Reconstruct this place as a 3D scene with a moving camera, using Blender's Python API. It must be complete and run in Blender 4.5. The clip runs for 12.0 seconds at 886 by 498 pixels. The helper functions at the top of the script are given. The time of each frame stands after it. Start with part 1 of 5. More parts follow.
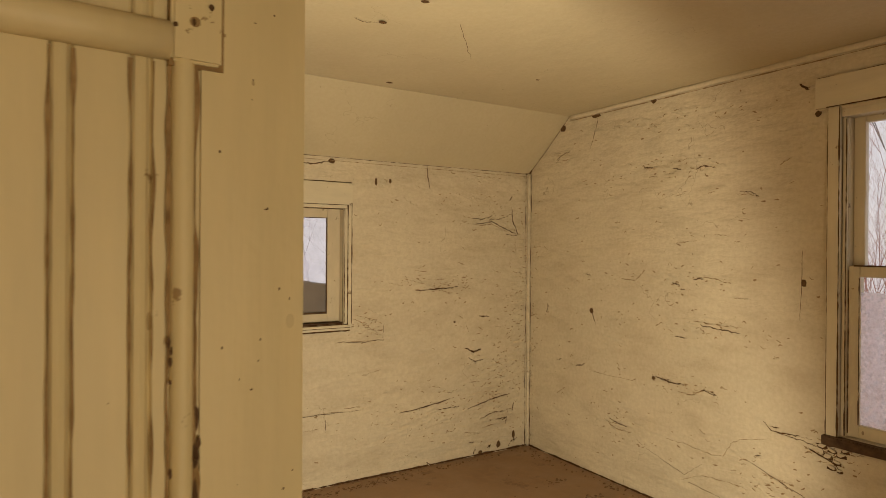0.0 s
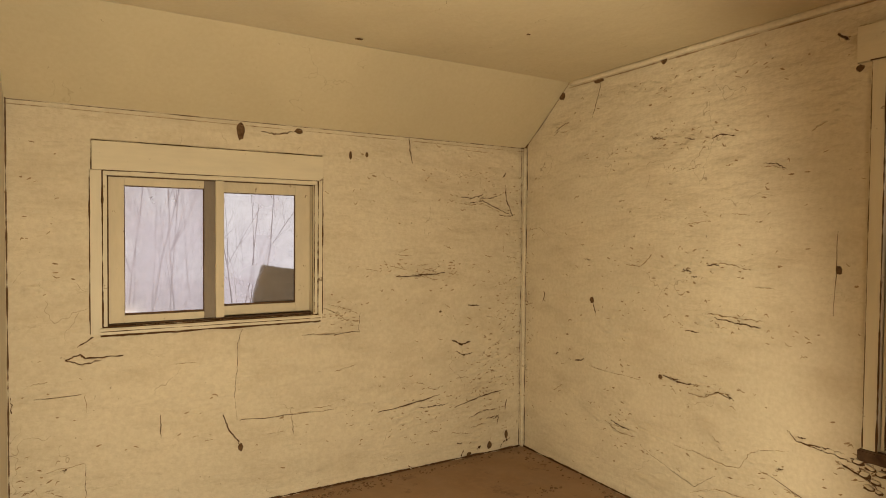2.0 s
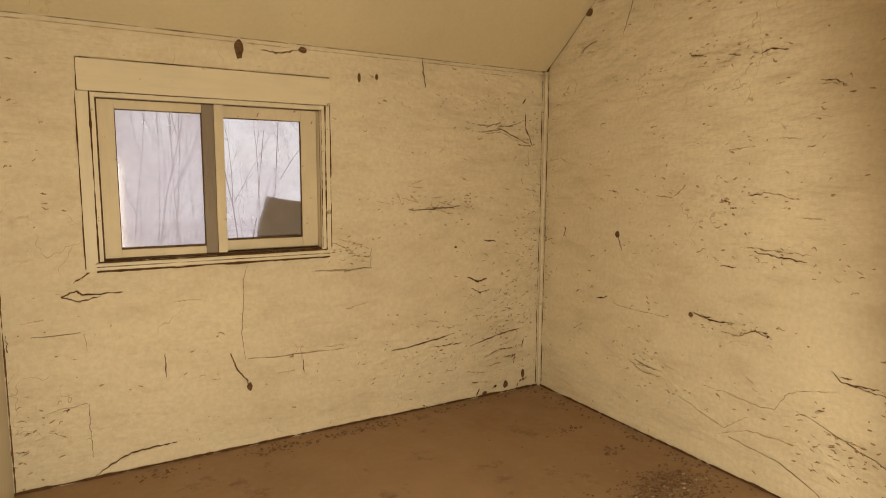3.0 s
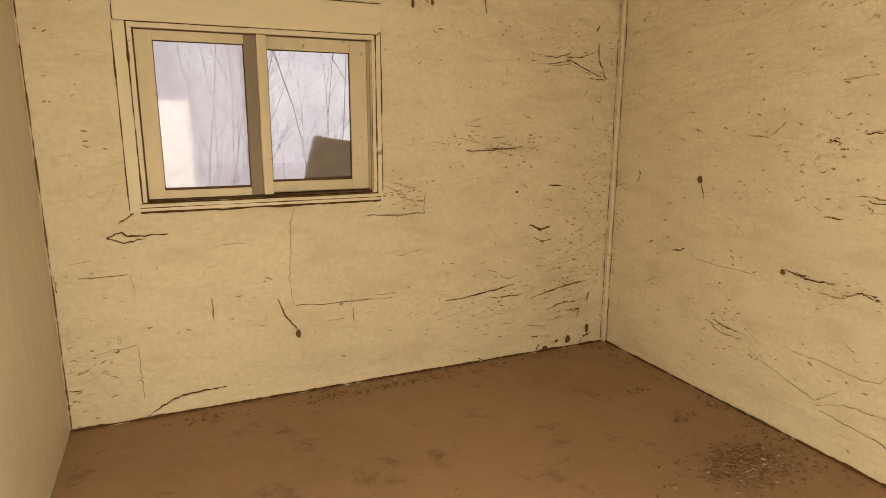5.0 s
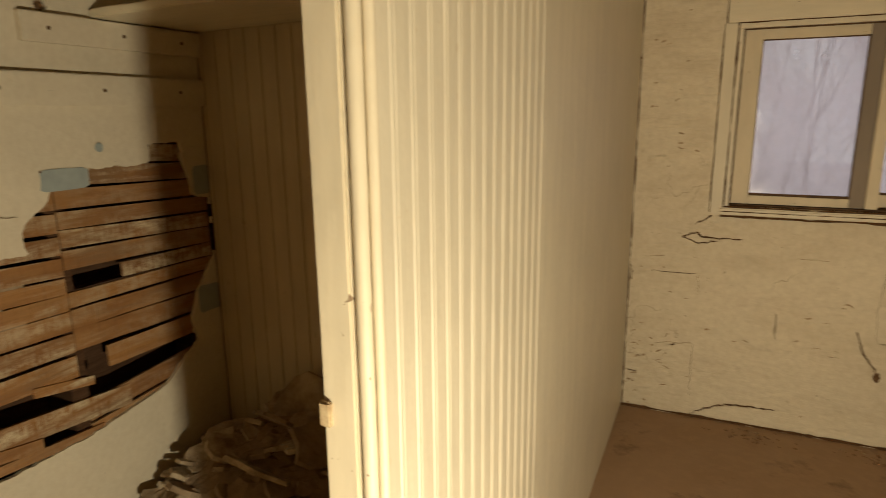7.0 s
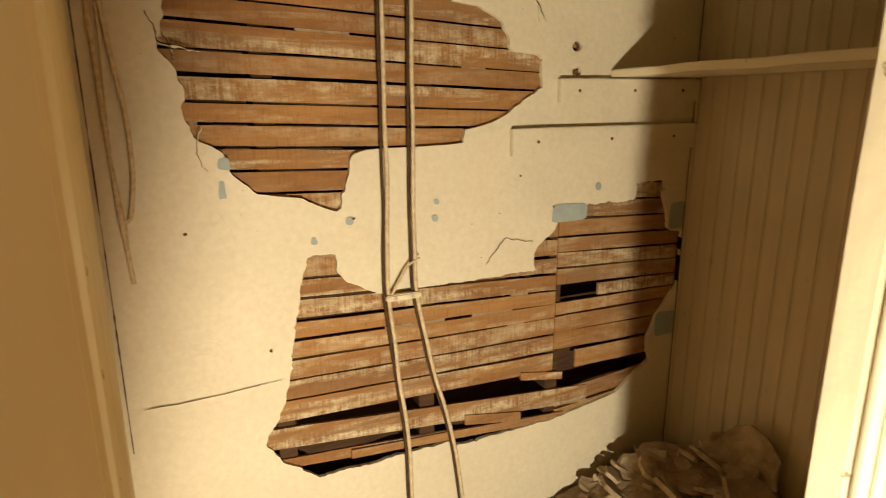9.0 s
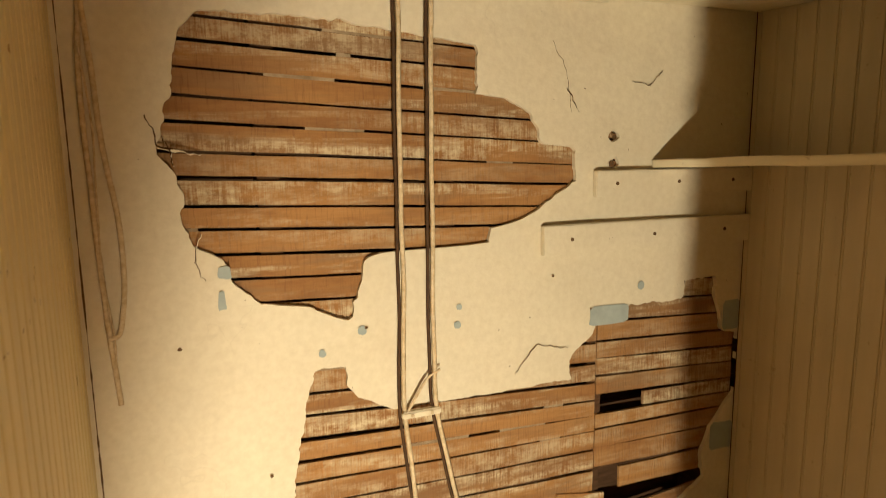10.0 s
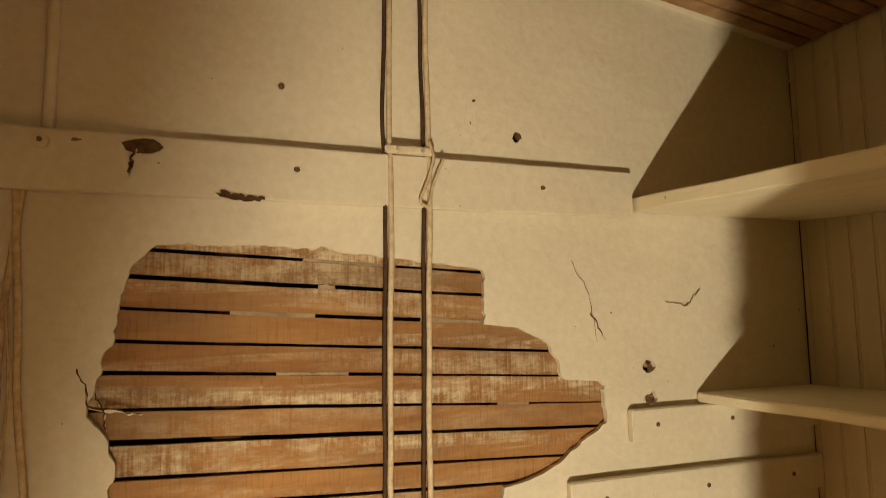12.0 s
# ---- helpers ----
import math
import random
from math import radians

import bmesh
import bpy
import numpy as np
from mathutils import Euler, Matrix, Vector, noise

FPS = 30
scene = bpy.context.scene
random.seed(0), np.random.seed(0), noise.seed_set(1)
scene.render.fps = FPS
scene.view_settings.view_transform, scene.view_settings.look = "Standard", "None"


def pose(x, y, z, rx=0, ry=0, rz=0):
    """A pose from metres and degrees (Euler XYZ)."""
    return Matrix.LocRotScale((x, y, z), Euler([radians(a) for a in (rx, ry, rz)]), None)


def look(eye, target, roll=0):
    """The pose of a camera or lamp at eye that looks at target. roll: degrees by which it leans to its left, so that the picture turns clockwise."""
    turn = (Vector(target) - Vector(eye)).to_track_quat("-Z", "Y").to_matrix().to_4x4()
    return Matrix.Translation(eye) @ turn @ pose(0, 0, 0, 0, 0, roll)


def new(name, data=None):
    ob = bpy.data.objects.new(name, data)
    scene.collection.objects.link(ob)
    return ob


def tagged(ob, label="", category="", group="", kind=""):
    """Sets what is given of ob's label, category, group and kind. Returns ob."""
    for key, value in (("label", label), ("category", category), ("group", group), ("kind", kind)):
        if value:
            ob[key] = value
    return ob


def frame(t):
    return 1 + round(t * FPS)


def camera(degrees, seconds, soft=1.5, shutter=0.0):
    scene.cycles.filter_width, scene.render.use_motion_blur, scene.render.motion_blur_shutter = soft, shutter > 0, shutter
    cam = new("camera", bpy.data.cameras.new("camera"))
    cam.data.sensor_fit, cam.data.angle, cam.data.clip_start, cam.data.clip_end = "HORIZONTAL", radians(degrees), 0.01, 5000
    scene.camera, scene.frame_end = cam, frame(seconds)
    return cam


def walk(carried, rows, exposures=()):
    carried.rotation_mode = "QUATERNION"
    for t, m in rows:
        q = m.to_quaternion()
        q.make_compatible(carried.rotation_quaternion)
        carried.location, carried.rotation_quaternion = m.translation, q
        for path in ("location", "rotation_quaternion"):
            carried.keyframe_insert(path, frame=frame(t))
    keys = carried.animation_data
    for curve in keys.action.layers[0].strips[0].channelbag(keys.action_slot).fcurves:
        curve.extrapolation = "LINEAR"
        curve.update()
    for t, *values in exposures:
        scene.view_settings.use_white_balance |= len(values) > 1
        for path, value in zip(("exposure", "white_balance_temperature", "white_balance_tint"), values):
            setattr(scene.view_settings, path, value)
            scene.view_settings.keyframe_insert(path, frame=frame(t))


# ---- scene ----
cam = camera(71.8, 12.0, soft=0.6, shutter=0.3)
PATH = [
    (0, (0.404, 0.371, 1.299), (1.455, 2.072, 1.293), 0.4),
    (0.5, (0.488, 0.408, 1.323), (1.538, 2.11, 1.31), 0.4),
    (1, (0.592, 0.46, 1.331), (1.636, 2.166, 1.32), 0.4),
    (1.5, (0.649, 0.514, 1.318), (1.682, 2.227, 1.303), 0.5),
    (2, (0.718, 0.606, 1.282), (1.739, 2.325, 1.227), 0.5),
    (2.5, (0.753, 0.716, 1.251), (1.765, 2.436, 1.118), 0.4),
    (3, (0.769, 0.791, 1.231), (1.768, 2.506, 0.983), 0.4),
    (3.2, (0.776, 0.806, 1.23), (1.759, 2.523, 0.935), 0.5),
    (4.8, (0.918, 0.911, 1.212), (1.732, 2.689, 0.792), 0.8),
    (5, (0.913, 0.949, 1.203), (1.7, 2.737, 0.777), 0.3),
    (5.5, (0.884, 0.966, 1.204), (1.509, 2.822, 0.796), -0.0),
    (6, (0.833, 0.954, 1.236), (0.983, 2.902, 0.808), -0.2),
    (6.5, (0.76, 0.942, 1.258), (0.4, 2.86, 0.818), -0.4),
    (7, (0.758, 0.991, 1.235), (-0.033, 2.775, 0.794), -0.6),
    (7.5, (0.772, 0.996, 1.239), (-0.374, 2.581, 0.822), -1.1),
    (7.7, (0.794, 0.986, 1.255), (-0.469, 2.479, 0.839), -1.3),
    (9.3, (0.73, 0.868, 1.467), (-1.058, 1.63, 0.996), -0.5),
    (9.5, (0.696, 0.893, 1.486), (-1.108, 1.64, 1.055), -0.6),
    (10, (0.623, 0.99, 1.514), (-1.215, 1.717, 1.212), -0.7),
    (10.5, (0.512, 1.062, 1.555), (-1.36, 1.74, 1.373), -0.7),
    (11, (0.413, 1.109, 1.608), (-1.469, 1.784, 1.564), -0.7),
    (11.5, (0.382, 1.123, 1.648), (-1.5, 1.793, 1.743), -0.8),
    (12, (0.414, 1.12, 1.683), (-1.459, 1.791, 1.889), -0.7),
]
walk(cam, [(t, look(eye, target, roll)) for t, eye, target, roll in PATH],
     exposures=[(0.0, -0.15), (1.5, -0.05), (5.0, 0.1), (6.0, -0.15), (7.0, -0.6), (7.7, -0.6), (9.3, 0.55), (10.5, 0.55), (12.0, 0.5)])

# ---- light: overcast winter daylight, one hand lamp left burning low in the room, an added landing fill ----
world = bpy.data.worlds.new("overcast_sky")
scene.world = world
world.use_nodes = True
wn, wl = world.node_tree.nodes, world.node_tree.links
wn.clear()
sky = wn.new("ShaderNodeTexSky")
sky.sky_type, sky.sun_disc, sky.sun_elevation, sky.sun_rotation = "NISHITA", False, radians(25), radians(140)
cloud = wn.new("ShaderNodeMix")
cloud.data_type = "RGBA"
cloud.inputs[0].default_value = 0.85
cloud.inputs[7].default_value = (7.4, 6.9, 7.1, 1)
sky_out, sky_bg = wn.new("ShaderNodeOutputWorld"), wn.new("ShaderNodeBackground")
sky_bg.inputs[1].default_value = 0.13
wl.new(sky.outputs[0], cloud.inputs[6])
wl.new(cloud.outputs[2], sky_bg.inputs[0])
wl.new(sky_bg.outputs[0], sky_out.inputs[0])

sun = new("sun", bpy.data.lights.new("sun", "SUN"))
sun.data.energy, sun.data.angle, sun.data.color = 0.6, radians(30), (1, 0.95, 0.88)
sun.matrix_world = look((-4, -6, 5), (0, 0, 0))

lamp = new("hand_lamp", bpy.data.lights.new("hand_lamp", "SPOT"))
lamp.data.energy, lamp.data.shadow_soft_size, lamp.data.color = 115, 0.022, (1.0, 0.885, 0.655)
lamp.data.spot_size, lamp.data.spot_blend = radians(180), 0.21
lamp.matrix_world = look((1.06, 1.01, 0.53), (0.60, 2.90, 0.11))

# unseen warm fill lamp, added to brighten the near post and the room
landing_light = new("landing_fill_light", bpy.data.lights.new("landing_fill_light", "AREA"))
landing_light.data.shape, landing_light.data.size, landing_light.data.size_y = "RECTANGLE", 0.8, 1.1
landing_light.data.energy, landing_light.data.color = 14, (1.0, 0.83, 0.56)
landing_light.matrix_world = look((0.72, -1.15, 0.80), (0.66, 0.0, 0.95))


# ---- materials ----
class Mat:
    """A small builder of procedural node materials in object space metres."""

    def __init__(self, name, rough=0.7, metal=0.0, spec=0.3):
        self.m = bpy.data.materials.new(name)
        self.m.use_nodes = True
        self.t = self.m.node_tree
        self.n, self.l = self.t.nodes, self.t.links
        self.b = self.n["Principled BSDF"]
        self.b.inputs["Roughness"].default_value = rough
        self.b.inputs["Metallic"].default_value = metal
        self.b.inputs["Specular IOR Level"].default_value = spec
        self.geo = self.n.new("ShaderNodeNewGeometry")
        self.co = self.geo.outputs["Position"]
        self.height = None

    def link(self, a, b):
        self.l.new(a, b)

    def local(self):
        self.co = self.n.new("ShaderNodeTexCoord").outputs["Object"]
        return self

    def scaled(self, sx, sy, sz, source=None):
        k = self.n.new("ShaderNodeMapping")
        k.inputs["Scale"].default_value = (sx, sy, sz)
        self.link(source or self.co, k.inputs[0])
        return k.outputs[0]

    def noise(self, scale, detail=4, rough=0.55, co=None, distort=0.0):
        k = self.n.new("ShaderNodeTexNoise")
        k.inputs["Scale"].default_value, k.inputs["Detail"].default_value = scale, detail
        k.inputs["Roughness"].default_value, k.inputs["Distortion"].default_value = rough, distort
        self.link(co or self.co, k.inputs["Vector"])
        return k.outputs["Fac"]

    def voronoi(self, scale, feature="F1", co=None, rand=1.0):
        k = self.n.new("ShaderNodeTexVoronoi")
        k.feature = feature
        k.inputs["Scale"].default_value, k.inputs["Randomness"].default_value = scale, rand
        self.link(co or self.co, k.inputs["Vector"])
        return k

    def ramp(self, fac, a, b, lo=0.0, hi=1.0):
        k = self.n.new("ShaderNodeMapRange")
        k.inputs[1].default_value, k.inputs[2].default_value = a, b
        k.inputs[3].default_value, k.inputs[4].default_value = lo, hi
        self.link(fac, k.inputs[0])
        return k.outputs[0]

    def maths(self, op, a, b):
        k = self.n.new("ShaderNodeMath")
        k.operation = op
        for i, v in enumerate((a, b)):
            if isinstance(v, (int, float)):
                k.inputs[i].default_value = v
            else:
                self.link(v, k.inputs[i])
        return k.outputs[0]

    def mix(self, fac, a, b):
        k = self.n.new("ShaderNodeMix")
        k.data_type = "RGBA"
        for i, v in ((0, fac), (6, a), (7, b)):
            if isinstance(v, (int, float)):
                k.inputs[i].default_value = v
            elif isinstance(v, tuple):
                k.inputs[i].default_value = (*v, 1)
            else:
                self.link(v, k.inputs[i])
        return k.outputs[2]

    def warped(self, amount, scale):
        k = self.n.new("ShaderNodeTexNoise")
        k.inputs["Scale"].default_value, k.inputs["Detail"].default_value = scale, 3
        self.link(self.co, k.inputs["Vector"])
        s, a = self.n.new("ShaderNodeVectorMath"), self.n.new("ShaderNodeVectorMath")
        s.operation, a.operation = "SCALE", "ADD"
        s.inputs["Scale"].default_value = amount
        self.link(k.outputs["Color"], s.inputs[0])
        self.link(self.co, a.inputs[0])
        self.link(s.outputs[0], a.inputs[1])
        return a.outputs[0]

    def random(self):
        return self.n.new("ShaderNodeObjectInfo").outputs["Random"]

    def color(self, c):
        if isinstance(c, tuple):
            self.b.inputs["Base Color"].default_value = (*c, 1)
        else:
            self.link(c, self.b.inputs["Base Color"])
        return self

    def bump(self, height, strength=0.4, distance=0.01):
        k = self.n.new("ShaderNodeBump")
        k.inputs["Strength"].default_value, k.inputs["Distance"].default_value = strength, distance
        self.link(height, k.inputs["Height"])
        if self.height is not None:
            self.link(self.height, k.inputs["Normal"])
        self.height = k.outputs[0]
        self.link(self.height, self.b.inputs["Normal"])
        return self


def plaster(name, base, dirty, stretch, specks=1.0, cracks=1.0, lumps=1.0, grit=1.0):
    """Old whitewashed plaster: trowel lumps, flyspecks, hairline cracks, dirt, and relief shade in the colour."""
    k = Mat(name, rough=0.75, spec=0.25)
    wide = k.scaled(*stretch)
    grain = k.noise(55, 5, 0.6)
    broad = k.noise(1.6, 4, 0.6)
    body = k.mix(k.ramp(broad, 0.35, 0.7), base, tuple(0.90 * c for c in base))
    body = k.mix(k.ramp(grain, 0.35, 0.75, 0.0, 0.22), body, dirty)
    # rough horizontal patches where the coat has lifted, relief shade put into the colour
    patch = k.ramp(k.noise(2.3, 4, 0.55, wide), 0.54, 0.66)
    scar = k.ramp(k.noise(17, 8, 0.75, k.scaled(1, 1, 1.9), 1.2), 0.505, 0.60)
    scar = k.maths("MULTIPLY", scar, patch)
    body = k.mix(k.maths("MULTIPLY", scar, 0.15 * lumps), body, dirty)
    # broken rims of the lifted flakes, coloured as crack line and relief shade
    for grid, fat in ((4.6, 0.008), (9.5, 0.009)):
        field = k.noise(grid, 3, 0.55, k.scaled(1, 1, 2.9), 1.0)
        rim = k.ramp(k.maths("ABSOLUTE", k.maths("SUBTRACT", field, 0.5), 0), 0.0, fat, 1.0, 0.0)
        rim = k.maths("MULTIPLY", rim, k.maths("MULTIPLY", patch, k.ramp(k.noise(grid * 1.2, 3), 0.47, 0.56)))
        body = k.mix(k.maths("MULTIPLY", rim, 0.22 * lumps), body, tuple(0.6 * c for c in dirty))
        k.bump(rim, -0.35 * lumps, 0.006)
    # soft brown blotches, the wall's relief shading put into the colour
    soft_shade = k.ramp(k.noise(3.3, 5, 0.6, wide), 0.48, 0.72, 0.0, 0.24)
    body = k.mix(k.maths("MULTIPLY", soft_shade, lumps), body, dirty)
    # hairline cracks
    web = k.voronoi(2.3, "DISTANCE_TO_EDGE", k.warped(0.45, 5))
    line = k.ramp(web.outputs["Distance"], 0.0, 0.005, 1.0, 0.0)
    line = k.maths("MULTIPLY", line, k.ramp(k.noise(2.9, 4), 0.56, 0.60))
    body = k.mix(k.maths("MULTIPLY", line, 0.55 * cracks), body, (0.16, 0.09, 0.04))
    # specks
    for grid, least, most in ((15, 0.66, 0.085), (34, 0.70, 0.12)):
        dots = k.voronoi(grid, "F1", k.warped(0.05, 30))
        size = k.ramp(dots.outputs["Color"], least, 1.0, 0.0, most)
        dot = k.maths("LESS_THAN", dots.outputs["Distance"], size)
        body = k.mix(k.maths("MULTIPLY", dot, 0.85 * specks), body, (0.10, 0.055, 0.025))
    k.color(body)
    k.bump(k.noise(2.6, 3, 0.5, wide), 0.5 * lumps, 0.06)
    k.bump(k.noise(7, 5, 0.6, wide), 0.34 * lumps, 0.035)
    k.bump(scar, -0.55 * lumps, 0.012)
    k.bump(k.noise(38, 4, 0.6), 0.28 * grit, 0.004)
    k.bump(line, -0.5 * cracks, 0.003)
    return k.m


CREAM, GRIME_SHADE = (0.665, 0.572, 0.405), (0.27, 0.175, 0.085)
wall_x_mat = plaster("cream_plaster_north", CREAM, GRIME_SHADE, (1, 1, 2.6), 0.55)
wall_y_mat = plaster("cream_plaster_east", CREAM, GRIME_SHADE, (1, 1, 2.6), 0.55)
ceiling_mat = plaster("cream_ceiling", (0.56, 0.475, 0.305), (0.40, 0.30, 0.16), (1, 1, 1), 0.35, 0.5, 0.35)
closet_mat = plaster("cream_closet_plaster", (0.71, 0.63, 0.465), (0.40, 0.30, 0.17), (1, 1, 1.5), 1.0, 0.15, 0.4, 0.3)
hall_mat = plaster("hall_plaster", CREAM, GRIME_SHADE, (1, 1, 2), 0.3, 0.3, 0.4)


def paint(name, base, chip, amount=0.5, streak=(1, 1, 0.12), rough=0.5, specks=1.0, dense=0.62):
    """Thick old oil paint on wood, drips along the grain, chipped on the specks."""
    k = Mat(name, rough=rough, spec=0.35)
    along = k.scaled(*streak)
    body = k.mix(k.ramp(k.noise(26, 4, 0.6, along), 0.35, 0.7, 0, 0.55), base, tuple(0.80 * c for c in base))
    body = k.mix(k.ramp(k.noise(3, 3), 0.4, 0.75, 0, 0.35), body, tuple(0.70 * c for c in base))
    dots = k.voronoi(42, "F1", k.scaled(1, 1, 0.6))
    size = k.ramp(dots.outputs["Color"], dense, 1.0, 0.0, 0.22)
    dot = k.maths("LESS_THAN", dots.outputs["Distance"], size)
    dot = k.maths("MULTIPLY", dot, k.ramp(k.noise(5, 3), 0.42, 0.58))
    flake = k.ramp(k.noise(21, 6, 0.7), 0.66, 0.68)
    body = k.mix(k.maths("MULTIPLY", dot, 0.75 * specks), body, chip)
    body = k.mix(k.maths("MULTIPLY", flake, amount), body, chip)
    k.color(body)
    k.bump(k.noise(60, 3, 0.5, along), 0.25, 0.004)
    k.bump(k.noise(9, 4, 0.6), 0.3, 0.012)
    k.bump(dot, -0.6, 0.003)
    k.bump(flake, -0.5, 0.002)
    return k.m


sash_mat = paint("weathered_sash_paint", (0.62, 0.52, 0.35), (0.15, 0.09, 0.045), 0.9, (1, 1, 0.3), 0.6, 1.2)
# darker copy of the sash paint, for stiles that stand in shade
shaded_sash_mat = paint("shaded_sash_paint", (0.24, 0.19, 0.14), (0.10, 0.07, 0.045), 0.6, (1, 1, 0.2), 0.8, 1.0)
trim_mat = paint("cream_painted_trim", (0.67, 0.58, 0.405), (0.18, 0.105, 0.05), 0.8)
trim_h_mat = paint("cream_painted_board", (0.67, 0.58, 0.405), (0.18, 0.105, 0.05), 0.8, (0.12, 0.12, 1))
door_mat = paint("yellowed_board_paint", (0.74, 0.60, 0.315), (0.27, 0.15, 0.055), 0.8, specks=0.9, dense=0.7)
bead_mat = paint("painted_beadboard", (0.60, 0.53, 0.385), (0.42, 0.30, 0.16), 0.35, specks=0.6)
panel_mat = paint("aged_beadboard", (0.56, 0.46, 0.29), (0.2, 0.12, 0.05), 0.3, specks=0.5)
shelf_mat = paint("painted_shelf_board", (0.74, 0.65, 0.45), (0.27, 0.17, 0.08), 0.4, (0.12, 1, 1))


def lath_wood():
    """Sawn lath: orange-brown to umber by the board, upright saw kerfs, lime and grey smears on some."""
    k = Mat("sawn_lath_wood", rough=0.85, spec=0.15)
    grain = k.noise(13, 6, 0.65, k.scaled(1, 0.5, 7), 0.5)
    kerf = k.noise(1.0, 3, 0.6, k.scaled(20, 150, 10), 0.8)
    slant = k.noise(1.0, 4, 0.65, k.warped(0.03, 9))
    tone = k.mix(k.random(), (0.37, 0.185, 0.064), (0.21, 0.095, 0.035))
    body = k.mix(k.ramp(grain, 0.36, 0.68, 0.0, 0.6), tone, (0.20, 0.088, 0.032))
    body = k.mix(k.ramp(k.noise(5.5, 5, 0.7, k.scaled(1, 0.7, 2.5)), 0.40, 0.68, 0.0, 0.5), body, (0.43, 0.23, 0.085))
    dusk = k.ramp(k.noise(3.4, 5, 0.65, k.scaled(1, 0.55, 3.2), 0.6), 0.47, 0.60, 0.0, 0.8)
    body = k.mix(k.maths("MULTIPLY", dusk, k.ramp(k.maths("FRACT", k.maths("MULTIPLY", k.random(), 3.7), 0), 0.2, 0.8, 0.25, 1.0)), body, (0.23, 0.14, 0.072))
    body = k.mix(k.ramp(kerf, 0.53, 0.70, 0.0, 0.45), body, (0.17, 0.075, 0.03))
    # lime left by the fallen plaster, caught on the saw ridges
    smear = k.ramp(k.noise(2.8, 5, 0.65, k.scaled(1, 0.5, 5.5), 0.4), 0.43, 0.56)
    ridge = k.ramp(k.maths("ADD", k.maths("MULTIPLY", kerf, 0.32), k.maths("MULTIPLY", k.noise(24, 7, 0.78, k.scaled(1, 0.6, 1.2)), 0.68)), 0.43, 0.58)
    board = k.ramp(k.maths("FRACT", k.maths("MULTIPLY", k.random(), 7.31), 0), 0.25, 0.75, 0.30, 1.0)
    lime = k.maths("MULTIPLY", k.maths("MULTIPLY", smear, ridge), board)
    body = k.mix(lime, body, (0.60, 0.49, 0.31))
    fleck = k.voronoi(38, "F1", k.warped(0.03, 40))
    fleck = k.maths("LESS_THAN", fleck.outputs["Distance"], k.ramp(fleck.outputs["Color"], 0.86, 1.0, 0.0, 0.14))
    body = k.mix(k.maths("MULTIPLY", fleck, 0.7), body, (0.66, 0.54, 0.36))
    body = k.mix(k.ramp(slant, 0.55, 0.75, 0.0, 0.2), body, (0.22, 0.10, 0.04))
    k.color(body)
    k.bump(kerf, 0.5, 0.004)
    k.bump(grain, 0.3, 0.003)
    k.bump(lime, 0.4, 0.002)
    return k.m


def plain_wood(name, light, deep):
    k = Mat(name, rough=0.85, spec=0.15)
    k.color(k.mix(k.ramp(k.noise(9, 6, 0.65, k.scaled(1, 1, 8), 0.4), 0.35, 0.7), light, deep))
    k.bump(k.noise(50, 3, 0.6, k.scaled(1, 1, 6)), 0.4, 0.003)
    return k.m


lath_mat = lath_wood()
# framing wood with the wall cavity's shade put into its colour
cavity_wood_mat = plain_wood("shaded_framing_wood", (0.10, 0.052, 0.026), (0.05, 0.025, 0.012))
stick_mat = plain_wood("broken_lath_sticks", (0.40, 0.24, 0.11), (0.20, 0.11, 0.05))


def floor_paint():
    k = Mat("brown_painted_floor", rough=0.55, spec=0.3)
    body = k.mix(k.ramp(k.noise(1.3, 4), 0.35, 0.7), (0.33, 0.212, 0.122), (0.275, 0.172, 0.096))
    body = k.mix(k.ramp(k.noise(24, 5, 0.65), 0.45, 0.8, 0, 0.5), body, (0.42, 0.27, 0.16))
    dirt = k.ramp(k.noise(4.5, 6, 0.7), 0.58, 0.70)
    body = k.mix(k.maths("MULTIPLY", dirt, 0.6), body, (0.075, 0.036, 0.018))
    dots = k.voronoi(30, "F1")
    dot = k.maths("LESS_THAN", dots.outputs["Distance"], k.ramp(dots.outputs["Color"], 0.8, 1.0, 0.0, 0.1))
    body = k.mix(k.maths("MULTIPLY", dot, 0.7), body, (0.07, 0.035, 0.02))
    k.color(body)
    k.link(k.ramp(k.noise(6, 4), 0.3, 0.7, 0.42, 0.72), k.b.inputs["Roughness"])
    k.bump(k.noise(22, 5, 0.6), 0.2, 0.004)
    return k.m


floor_mat = floor_paint()


def flat(name, a, b, scale=18, rough=0.8, bump=0.3, spec=0.2):
    k = Mat(name, rough=rough, spec=spec)
    k.color(k.mix(k.ramp(k.noise(scale, 5, 0.6), 0.35, 0.7), a, b))
    k.bump(k.noise(scale * 2.5, 4), bump, 0.003)
    return k.m




def rubble_stone():
    """Plaster lumps, each its own shade, grey lime on the broken side."""
    k = Mat("fallen_plaster", rough=0.9, spec=0.15)
    shade = k.mix(k.random(), (0.56, 0.46, 0.31), (0.27, 0.19, 0.11))
    k.color(k.mix(k.ramp(k.noise(16, 6, 0.65), 0.38, 0.68), shade, (0.20, 0.135, 0.075)))
    k.bump(k.noise(45, 5, 0.65), 0.8, 0.006)
    return k.m


